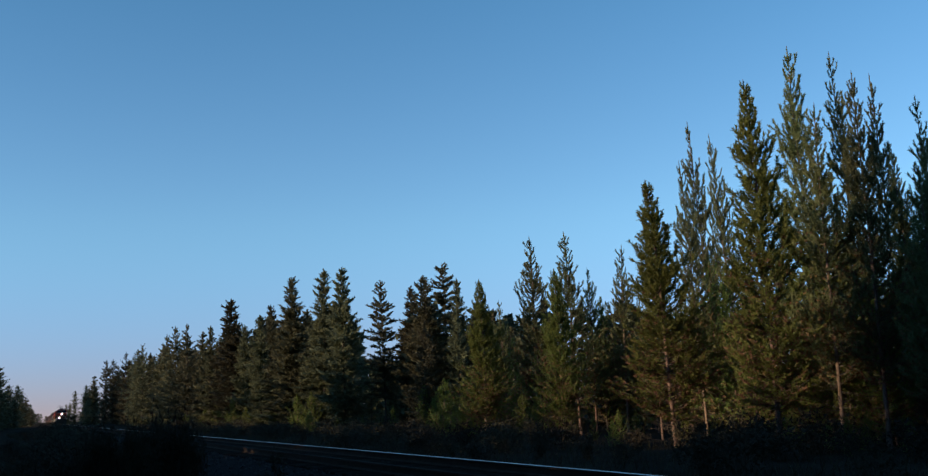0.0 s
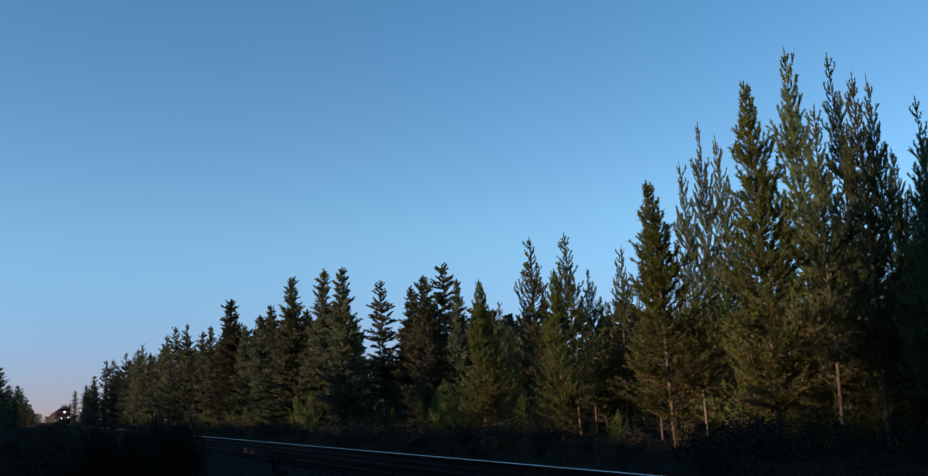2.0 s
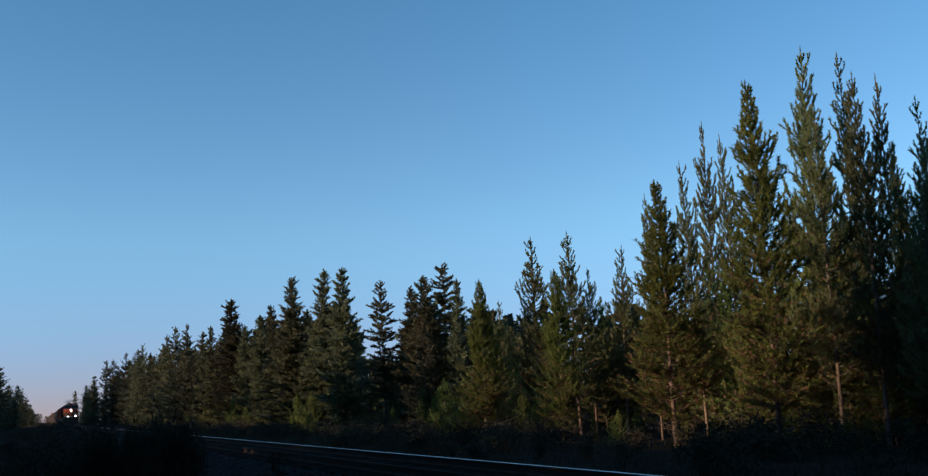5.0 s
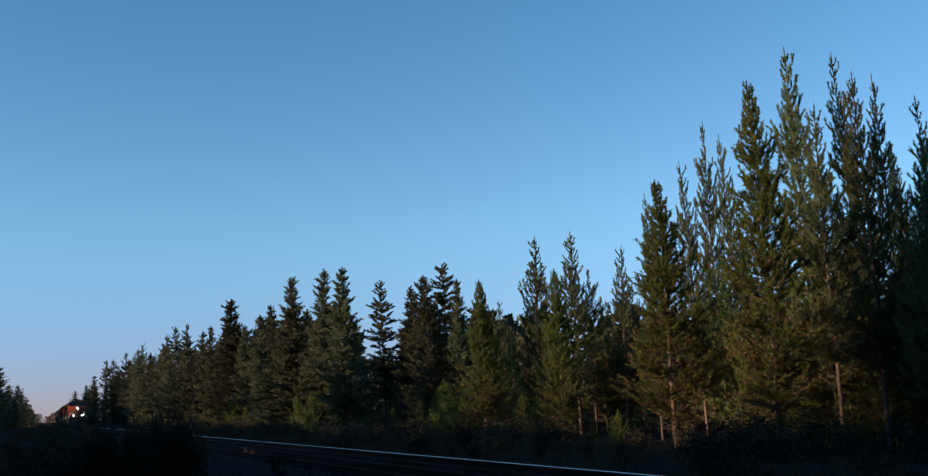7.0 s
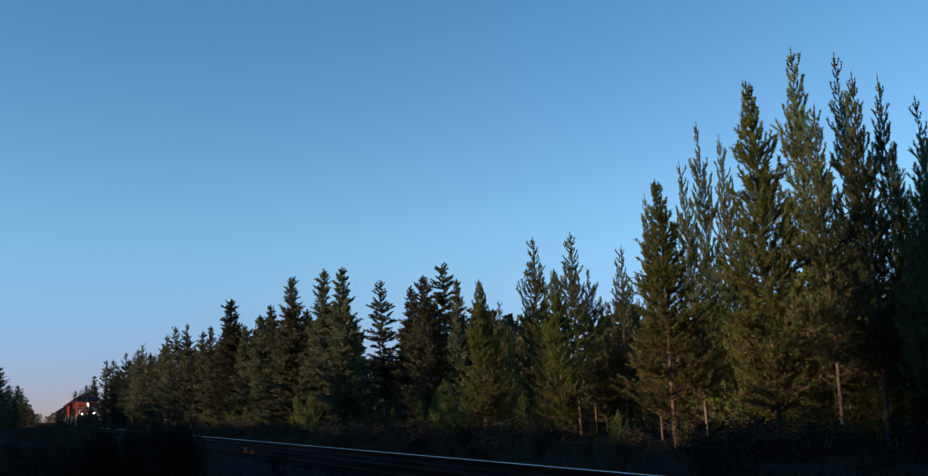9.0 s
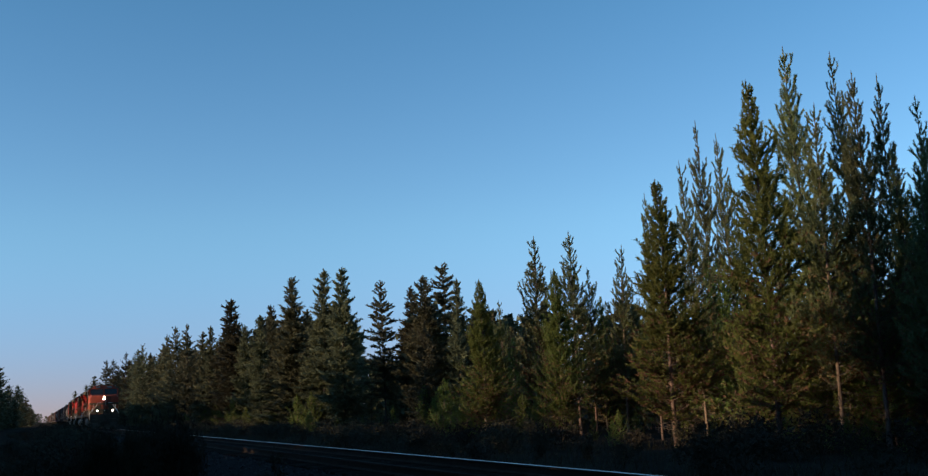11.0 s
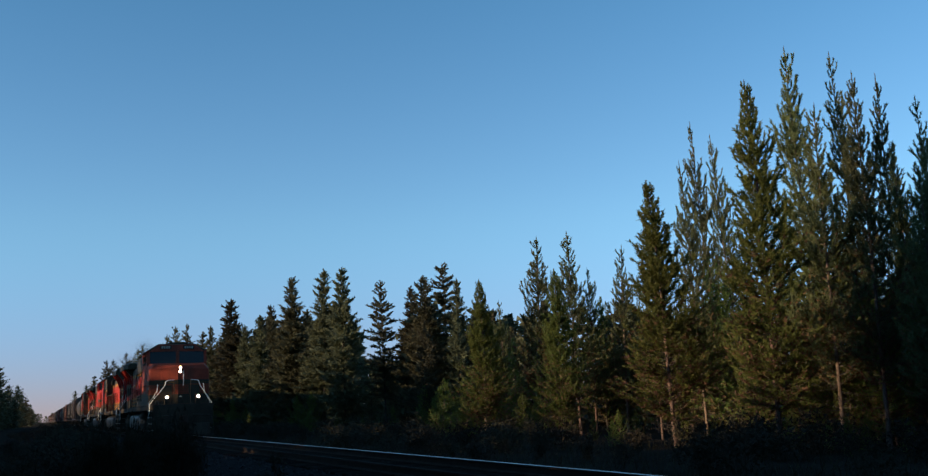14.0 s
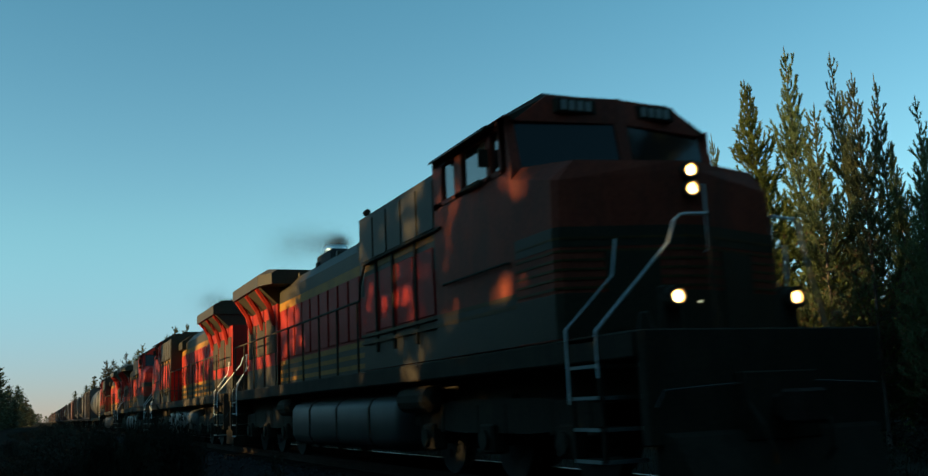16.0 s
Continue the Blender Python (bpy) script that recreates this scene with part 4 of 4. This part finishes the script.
    part("air_reservoir", tube([(-1.25, 5.2, 1.1), (-1.25, 5.3, 1.1), (-1.25, 6.4, 1.1), (-1.25, 6.5, 1.1)], [0.1, 0.2, 0.2, 0.1], 12), BLACK, loco)
    part("air_reservoir", tube([(-1.25, 13.9, 1.1), (-1.25, 14.0, 1.1), (-1.25, 14.7, 1.1), (-1.25, 14.8, 1.1)], [0.1, 0.2, 0.2, 0.1], 12), BLACK, loco)
    # trucks
    wheelsets = []
    for yc in (3.6, 16.9):
        bm = bmesh.new()
        for sx in (-1, 1):
            a, b = sorted((sx * 0.98, sx * 1.16))
            loft([[(a, yc - 2.75, 0.72), (b, yc - 2.75, 0.72), (b, yc - 2.75, 0.95), (a, yc - 2.75, 0.95)], [(a, yc - 1.1, 0.62), (b, yc - 1.1, 0.62), (b, yc - 1.1, 1.05), (a, yc - 1.1, 1.05)],
                  [(a, yc + 1.1, 0.62), (b, yc + 1.1, 0.62), (b, yc + 1.1, 1.05), (a, yc + 1.1, 1.05)], [(a, yc + 2.75, 0.72), (b, yc + 2.75, 0.72), (b, yc + 2.75, 0.95), (a, yc + 2.75, 0.95)]], bm)
            for k in (-1, 0, 1):
                a2, b2 = sorted((sx * 1.0, sx * 1.24))
                box(bm, a2, b2, yc + k * 2.06 - 0.2, yc + k * 2.06 + 0.2, 0.36, 0.74, 0.03)
                disc((sx * 1.25, yc + k * 2.06, 0.54), (sx, 0, 0), 0.13, 0.08, 12, bm)
                for q in (-0.42, 0.42):
                    disc((sx * 1.07, yc + k * 2.06 + q, 0.80), (0, 0, 1), 0.11, 0.36, 10, bm)
        box(bm, -1.0, 1.0, yc - 0.35, yc + 0.35, 0.7, 1.1)
        truck = part("truck", bm, BLACK, loco, "grimy black six-wheel truck")
        for k in (-1, 0, 1):
            w = bmesh.new()
            for sx in (-1, 1):
                tube([(sx * 0.69, 0, 0), (sx * 0.70, 0, 0), (sx * 0.72, 0, 0), (sx * 0.725, 0, 0), (sx * 0.83, 0, 0)], [0.45, 0.56, 0.56, 0.535, 0.53], 28, w)
                for q in range(5):
                    a = q * 6.283 / 5
                    disc((sx * 0.838, 0.26 * math.cos(a), 0.26 * math.sin(a)), (sx, 0, 0), 0.06, 0.02, 8, w)
            tube([(-0.95, 0, 0), (0.95, 0, 0)], 0.09, 12, w)
            ws = part("wheelset", w, STEEL, truck, "steel wheels on their axle")
            ws.location = (0, yc + k * 2.06, 0.53)
            wheelsets.append(ws)
    def lamp_unit(c, parent):
        """A round lamp that faces forward: a bright source, its glowing reflector and rim, and upright slats added to
        hide the source from the side.
        """
        if not lit:
            part("lens", disc((c[0], c[1] + 0.005, c[2]), (0, -1, 0), 0.070, 0.02, 20, dome=0.02), GLASS, parent)
            return
        def circle(r, dy):
            return [(c[0] + r * math.cos(a), c[1] + dy, c[2] + r * math.sin(a)) for a in (2 * math.pi * k / 24 for k in range(24))]
        part("reflector", loft([circle(0.059, -0.004), circle(0.058, 0.055)], caps=False), LAMP, parent, "glowing warm white reflector")
        bulb = bmesh.new()
        bulb.faces.new([bulb.verts.new(p) for p in circle(0.057, 0.053)])
        part("bulb", bulb, BULB, parent, "brilliant white light source")
        # added glowing slats that keep the source out of sight from the side
        for x in (-0.042, -0.021, 0.0, 0.021, 0.042):
            h = math.sqrt(0.058 ** 2 - x * x)
            part("added_beam_slat", boxes((c[0] + x - 0.0006, c[0] + x + 0.0006, c[1] - 0.002, c[1] + 0.052, c[2] - h, c[2] + h)), LAMP, parent)
        part("reflector_rim", loft([circle(0.074, -0.010), circle(0.066, -0.006), circle(0.059, -0.004)], caps=False), LAMP_RIM, parent, "dim orange reflector rim")

    # pilot, coupler, steps, handrails at both ends
    for end in (0, 1):
        flip = (lambda p: p) if end == 0 else (lambda p: (p[0], 20.4 - p[1], p[2]))

        def pipe(*p, r=0.02):
            return tube([flip(q) for q in p], r, 6)

        def block(*r, bevel=0.0):
            rows = [q if end == 0 else (q[0], q[1], 20.4 - q[3], 20.4 - q[2], q[4], q[5]) for q in r]
            return boxes(*rows, bevel=bevel)
        pilot = part("pilot", block((-1.45, 1.45, -0.42, -0.28, 0.55, 1.62), (-0.45, 0.45, -0.55, -0.4, 0.55, 1.2), bevel=0.015), BLACK, loco, "black pilot sheet")
        plow = [[flip(p) for p in r] for r in ([(-1.35, -0.35, 0.12), (1.35, -0.35, 0.12), (1.35, -0.35, 0.7), (-1.35, -0.35, 0.7)], [(-1.1, -0.72, 0.1), (1.1, -0.72, 0.1), (1.25, -0.5, 0.62), (-1.25, -0.5, 0.62)])]
        part("plow", loft(plow), BLACK, pilot)
        part("coupler", block((-0.12, 0.12, -0.75, -0.35, 0.74, 0.98), (-0.2, 0.16, -0.98, -0.72, 0.70, 1.02), bevel=0.03), RUST, pilot, "rusty steel coupler knuckle")
        for sx in (-1, 1):
            part("air_hose", pipe((sx * 0.42, -0.55, 0.9), (sx * 0.40, -0.72, 0.7), (sx * 0.35, -0.78, 0.45), (sx * 0.3, -0.72, 0.35), r=0.025), BLACK, pilot)
            stairs = part("step_frame", block(tuple(sorted((sx * 1.46, sx * 1.5))) + (0.30, 0.33, 0.38, 1.62), tuple(sorted((sx * 1.46, sx * 1.5))) + (0.86, 0.9, 0.38, 1.62),
                                              tuple(sorted((sx * 1.46, sx * 1.5))) + (0.32, 0.88, 1.56, 1.62)), BLACK, loco, "black boarding step frame")
            for z in (0.40, 0.71, 1.02, 1.33):
                part("step", block(tuple(sorted((sx * 0.98, sx * 1.5))) + (0.32, 0.86, z - 0.03, z)), BLACK, stairs)
                part("step_edge", block(tuple(sorted((sx * 1.0, sx * 1.49))) + (0.30, 0.318, z - 0.035, z + 0.005), tuple(sorted((sx * 1.502, sx * 1.515))) + (0.34, 0.84, z - 0.03, z + 0.005)), DIGIT, stairs, "worn pale step edge")
            part("grab_rail", pipe((sx * 1.5, 0.92, 0.95), (sx * 1.5, 0.92, 1.72), (sx * 1.15, 0.50, 2.25), (sx * 1.12, 0.45, 2.62), r=0.016), WHITE, loco, "white grab rail")
            part("grab_rail", pipe((sx * 1.5, 0.33, 1.2), (sx * 1.5, 0.33, 1.66), (sx * 0.86, -0.1, 2.5), (sx * 0.80, -0.14, 2.72), (sx * 0.72, -0.16, 2.78), (sx * 0.40, -0.16, 2.80), r=0.016), WHITE, loco, "white grab rail")
            part("bracket_loop", pipe((sx * 1.30, -0.12, 1.62), (sx * 1.26, -0.12, 1.80), (sx * 1.19, -0.12, 1.80), (sx * 1.12, -0.12, 1.62), r=0.014), SILVER, loco, "grey bracket on the platform")
            part("platform_post", pipe((sx * 0.40, -0.16, 1.62), (sx * 0.40, -0.16, 2.80), r=0.018), BLACK, loco)
            part("cut_lever", pipe((sx * 0.3, -0.5, 1.1), (sx * 1.3, -0.48, 1.05), (sx * 1.4, -0.48, 0.9), r=0.010), SILVER, pilot, "grey uncoupling lever")
    for sx in (-1, 1):
        part("ditch_light_bracket", boxes((0.04 + sx * 0.76 - 0.12, 0.04 + sx * 0.76 + 0.12, 0.10, 0.19, 1.62, 2.1), bevel=0.02), BLACK, loco)
        bm = tube([(0.04 + sx * 0.76, 0.18, 1.975), (0.04 + sx * 0.76, 0.10, 1.975)], [0.10, 0.12], 16)
        dl = part("ditch_light", bm, BLACK, loco)
        part("bezel", bezel((0.04 + sx * 0.76, 0.10, 1.975), 0.075, 0.115, 0.13), BLACK, dl)
        lamp_unit((0.04 + sx * 0.76, 0.0, 1.975), dl)
    hl = part("headlight", boxes((-0.13, 0.09, 0.64, 0.80, 3.13, 3.57), bevel=0.03), BLACK, loco)
    for z in (3.465, 3.255):
        lamp_unit((-0.02, 0.540, z - 0.02), hl)
        part("bezel", bezel((-0.02, 0.64, z - 0.02), 0.076, 0.100, 0.13), BLACK, hl)
    # side handrails
    for sx in (-1, 1):
        r1 = part("side_handrail", tube([(sx * 1.52, 4.2, 3.42), (sx * 1.52, 7.6, 3.42), (sx * 1.5, 7.95, 3.1), (sx * 1.48, 8.05, 2.84), (sx * 1.48, 19.7, 2.84), (sx * 1.48, 19.85, 1.65)], 0.022, 6), BLACK, loco, "long black side handrail")
        post = part("rail_post", tube([(0, 0, 1.62), (0, 0, 2.84)], 0.02, 6), BLACK, r1)
        post.location = (sx * 1.48, 8.2, 0)
        for k in range(1, 10):
            o = new("rail_post", post.data)
            o.parent, o.location = r1, (sx * 1.48, 8.2 + k * 1.28, 0)
    return loco, wheelsets


def build_freight_truck(parent, yc):
    bm = bmesh.new()
    for sx in (-1, 1):
        a, b = sorted((sx * 0.92, sx * 1.08))
        loft([[(a, yc - 1.1, 0.42), (b, yc - 1.1, 0.42), (b, yc - 1.1, 0.62), (a, yc - 1.1, 0.62)], [(a, yc, 0.28), (b, yc, 0.28), (b, yc, 0.85), (a, yc, 0.85)], [(a, yc + 1.1, 0.42), (b, yc + 1.1, 0.42), (b, yc + 1.1, 0.62), (a, yc + 1.1, 0.62)]], bm)
        for k in (-0.88, 0.88):
            tube([(sx * 0.70, yc + k, 0.46), (sx * 0.83, yc + k, 0.46)], [0.47, 0.455], 20, bm)
    for k in (-0.88, 0.88):
        tube([(-1.0, yc + k, 0.46), (1.0, yc + k, 0.46)], 0.08, 8, bm)
    box(bm, -0.95, 0.95, yc - 0.2, yc + 0.2, 0.45, 0.85)
    return part("truck", bm, BLACK, parent, "rusty four-wheel freight truck")


def freight_base(name, label, cat, length):
    car = new(name)
    tagged(car, label, cat, "cars of the freight train")
    part("underframe", boxes((-1.4, 1.4, 0.5, length - 0.5, 0.95, 1.2), (-0.25, 0.25, 0, length, 0.75, 1.0), bevel=0.01), BLACK, car)
    build_freight_truck(car, 2.3)
    build_freight_truck(car, length - 2.3)
    return car


def build_covered_hopper(length=17.5):
    car = freight_base("covered_hopper_car", "weathered grey covered hopper freight car with ribbed sides", "freight car", length)
    prof = [(0.7, 0.9), (1.52, 1.9), (1.55, 3.9), (0.9, 4.5)]
    shell = part("hopper_body", loft([ring(2.4, [(0.6, 1.9), (1.45, 2.4), (1.5, 3.9), (0.85, 4.45)]), ring(3.4, prof), ring(length - 3.4, prof), ring(length - 2.4, [(0.6, 1.9), (1.45, 2.4), (1.5, 3.9), (0.85, 4.45)])]), HOPPER_GREY, car)
    for i in range(12):
        y = 3.5 + i * (length - 7.0) / 11
        for sx in (-1.56, 1.56):
            part("side_rib", boxes((sx - 0.04, sx + 0.04, y - 0.05, y + 0.05, 1.9, 3.9)), HOPPER_GREY, shell)
    part("roof_walk", boxes((-0.75, 0.75, 2.4, length - 2.4, 4.5, 4.58)), BLACK, car)
    for y in (0.6, length - 0.7):
        part("end_frame", boxes((-1.45, -1.33, y, y + 0.1, 1.2, 4.3), (1.33, 1.45, y, y + 0.1, 1.2, 4.3), (-1.45, 1.45, y, y + 0.1, 1.2, 1.5)), HOPPER_GREY, car)
    return car


def build_boxcar(mat, label, length=16.5):
    car = freight_base("boxcar", label, "freight car", length)
    body = part("boxcar_body", loft([ring(0.6, [(1.5, 1.15), (1.52, 4.2), (0.9, 4.5)]), ring(length - 0.6, [(1.5, 1.15), (1.52, 4.2), (0.9, 4.5)])]), mat, car)
    for i in range(14):
        y = 0.9 + i * (length - 1.8) / 13
        for sx in (-1.54, 1.54):
            part("side_rib", boxes((sx - 0.03, sx + 0.03, y - 0.06, y + 0.06, 1.3, 4.1)), mat, body)
    for sx in (-1.57, 1.57):
        part("sliding_door", boxes((sx - 0.05, sx + 0.05, length / 2 - 1.5, length / 2 + 1.5, 1.25, 4.05), bevel=0.02), mat, body)
    part("end_ladder", boxes(*[(-1.66, -1.58, 0.65, 1.05, 1.3 + 0.35 * k, 1.33 + 0.35 * k) for k in range(8)]), BLACK, body)
    return car


def build_tank_car(length=17.0):
    car = freight_base("tank_car", "grey cylindrical tank car with a dome on top", "freight car", length)
    part("tank", tube([(0, 1.0, 2.75), (0, 1.15, 2.75), (0, 1.6, 2.75), (0, length - 1.6, 2.75), (0, length - 1.15, 2.75), (0, length - 1.0, 2.75)], [0.6, 1.1, 1.5, 1.5, 1.1, 0.6], 32), HOPPER_GREY, car, "", True)
    part("dome", disc((0, length / 2, 4.3), (0, 0, 1), 0.6, 0.5, 18), HOPPER_GREY, car)
    part("walkway", boxes((-1.3, 1.3, length / 2 - 1.2, length / 2 + 1.2, 4.1, 4.15)), BLACK, car)
    for y in (1.2, length - 1.3):
        part("end_ladder", boxes((-1.5, -1.45, y, y + 0.05, 1.2, 3.6), (-1.5, -1.45, y + 0.4, y + 0.45, 1.2, 3.6)), BLACK, car)
    return car


def build_smoke():
    """A thin trail of exhaust over the leading engine: a drift of soot flecks that rides along with it."""
    smoke = new("exhaust_smoke")
    tagged(smoke, "thin dark exhaust smoke trailing above a locomotive", "smoke")
    rng = np.random.default_rng(77)
    n = 110000
    f = rng.random(n) ** 1.9
    swirl = np.stack([np.sin(7 * f), np.zeros(n), np.cos(9 * f + 1)], 1) * 0.10
    P = np.stack([np.zeros(n), 14.15 + 6.2 * f, 4.84 + 0.95 * f ** 0.6], 1) + swirl
    P += rng.normal(0, 1, (n, 3)) * (0.10 + 0.34 * f ** 0.7)[:, None] * (1, 1.3, 0.8)
    P[:, 2] = np.maximum(P[:, 2], 4.72)
    a, b = rng.normal(0, 1, (2, n, 3))
    a *= 0.0058 / np.linalg.norm(a, axis=1, keepdims=True)
    b *= 0.0058 / np.linalg.norm(b, axis=1, keepdims=True)
    V = np.stack([P, P + a, P + b], 1).reshape(-1, 3)
    o = new("plume", np_mesh("plume", V, np.arange(3 * n).reshape(-1, 3), SOOT))
    o.parent = smoke
    tagged(o, kind="stuff")
    return smoke


def build_train():
    lead, wheels = build_locomotive("locomotive", "orange and dark green diesel locomotive with lit headlights", True)
    second, _ = build_locomotive("locomotive", "orange diesel locomotive coupled back to back behind the leader", False)
    consist = [(lead, 0.0, False)]
    pitch = 22.3
    consist.append((second, pitch + 20.4, True))
    for k, back in ((2, False), (3, True)):
        consist.append((copy_thing(second, Matrix()), pitch * k + (20.4 if back else 0.0), back))
    for o, _, _ in consist[2:]:
        o["label"] = "orange diesel locomotive in the middle of the train's engines"
    y = 4 * pitch - 0.9
    hopper, brown, pale, tanker = build_covered_hopper(), build_boxcar(BOX_BROWN, "oxide brown ribbed steel boxcar"), build_boxcar(BOX_PALE, "dull tan steel boxcar"), build_tank_car()
    size = {hopper: 17.5, brown: 16.5, pale: 16.5, tanker: 17.0}
    used = set()
    for k in range(28):
        kind = (tanker, pale, hopper, hopper, brown, pale, hopper, tanker, brown, brown, hopper)[k % 11]
        car = kind if kind not in used else copy_thing(kind, Matrix())
        used.add(kind)
        consist.append((car, y, False))
        y += size[kind] + 0.2
    return consist, wheels


build_ground()
build_track()
grove = build_trees()
build_brush()
consist, lead_wheels = build_train()
smoke = build_smoke()
consist += [(smoke, 0.0, False), (copy_thing(smoke, Matrix()), 14.5, False)]

# where the leading engine's ditch lights are along the line, second by second
RUN = [(0.0, 329.5), (4.0, 251.2), (6.5, 202.5), (8.0, 172.7), (9.0, 152.7), (11.5, 102.5), (12.5, 81.8), (13.5, 60.8), (14.5, 39.5), (15.0, 28.8), (15.4, 20.1), (15.6, 15.8), (15.7, 13.65), (15.8, 11.45), (15.9, 9.98), (16.0, 7.87)]


# how far each swaying top leans aside, as a share of SWAY_REACH, every half second where known
SWAY_T = [0, 0.5, 1, 1.5, 2, 2.5, 3, 3.5, 4, 6.5, 7, 7.5, 8, 8.5, 9, 11.5, 12, 12.5, 13, 13.5, 14, 14.5, 15, 15.5, 16]
SWAY = {
    "b": [-11, -10, -6, -6, -10, -11, -8, -2, 0, -2, 0, 3, 0, -2, 0, 0, -3, -5, -3, -5, -10, -8, -5, -6, -8],
    "d": [-20, -20, -15, -10, -7, -9, -7, -7, 0, -6, -1, 5, 0, -6, -9, -10, -9, -7, -14, -20, -17, -14, -12, -15, -17],
    "e": [-16, -16, -10, -9, -9, -10, -9, -9, -3, -4, -4, 0, 0, -4, -4, -9, -10, -9, -10, -15, -15, -9, -9, -12, -13],
    "f": [-4, -6, -7, -6, -4, -4, -1, -3, -3, 0, 0, -1, 0, 2, -1, -1, -1, -3, -3, -1, -3, -4, -4, -3, -3],
    "g": [-8, -5, -8, -11, -12, -8, 1, 6, 11, -3, -12, -9, 0, 1, -3, -14, -14, -11, -11, -12, -12, -14, -11, -11, -12],
    "i": [-9, -6, -2, -8, -12, -11, 0, 7, 6, -5, -6, -5, 0, 0, -2, -8, -6, -8, -9, -11, -9, -9, -9, -9, -8],
    "k": [-6, 0, 0, -6, -11, -6, 0, 2, 2, 0, -3, -3, 0, 3, 5, 3, -3, -11, -8, 2, 2, -9, -8, 2, 0],
    "s": [-6, -8, -8, -6, -6, -5, -5, -5, -5, -2, 0, 0, 0, -2, -2, 0, 2, 3, 0, 0, 2, -2, -3, -2, -2],
    "q": [-6, -6, -6, -6, -6, -6, -6, -6, -5, 0, 1, 1, 0, 1, 1, -2, -3, -2, 1, 0, -3, -5, -3, -3, -3],
}
SWAY_REACH = {"b": 305, "d": 385, "e": 355, "f": 455, "g": 520, "i": 510, "k": 480, "s": 215, "q": 220}


def motions():
    for thing, behind, back in consist:
        walk(thing, [(t, pose(TRACK_X, y + behind, 0, 0, 0, 180 if back else 0)) for t, y in RUN])
    # the wheels of the leading engine turn with its way along the line
    lead_walk = consist[0][0].animation_data
    curve = [c for c in lead_walk.action.layers[0].strips[0].channelbag(lead_walk.action_slot).fcurves if c.data_path == "location" and c.array_index == 1][0]
    turned = [(curve.evaluate(1 + k) - RUN[0][1]) / 0.53 for k in range(481)]
    for w in lead_wheels:
        x, y, z = w.location
        walk(w, [(k / FPS, Matrix.Translation((x, y, z)) @ Matrix.Rotation(turned[k], 4, "X")) for k in range(481)])
    # wind in the pine tops
    ahead = Vector((AIM[0], AIM[1], 0)).normalized()
    for key, leans in SWAY.items():
        tree = grove[key]
        rest = tree.matrix_world.copy()
        place, turn = rest.translation.copy(), rest.to_quaternion().to_matrix().to_4x4()
        rows = [(t, Matrix.Translation(place) @ Matrix.Rotation(math.atan(a / SWAY_REACH[key]), 4, ahead) @ turn) for t, a in zip(SWAY_T, leans)]
        walk(tree, rows)


motions()
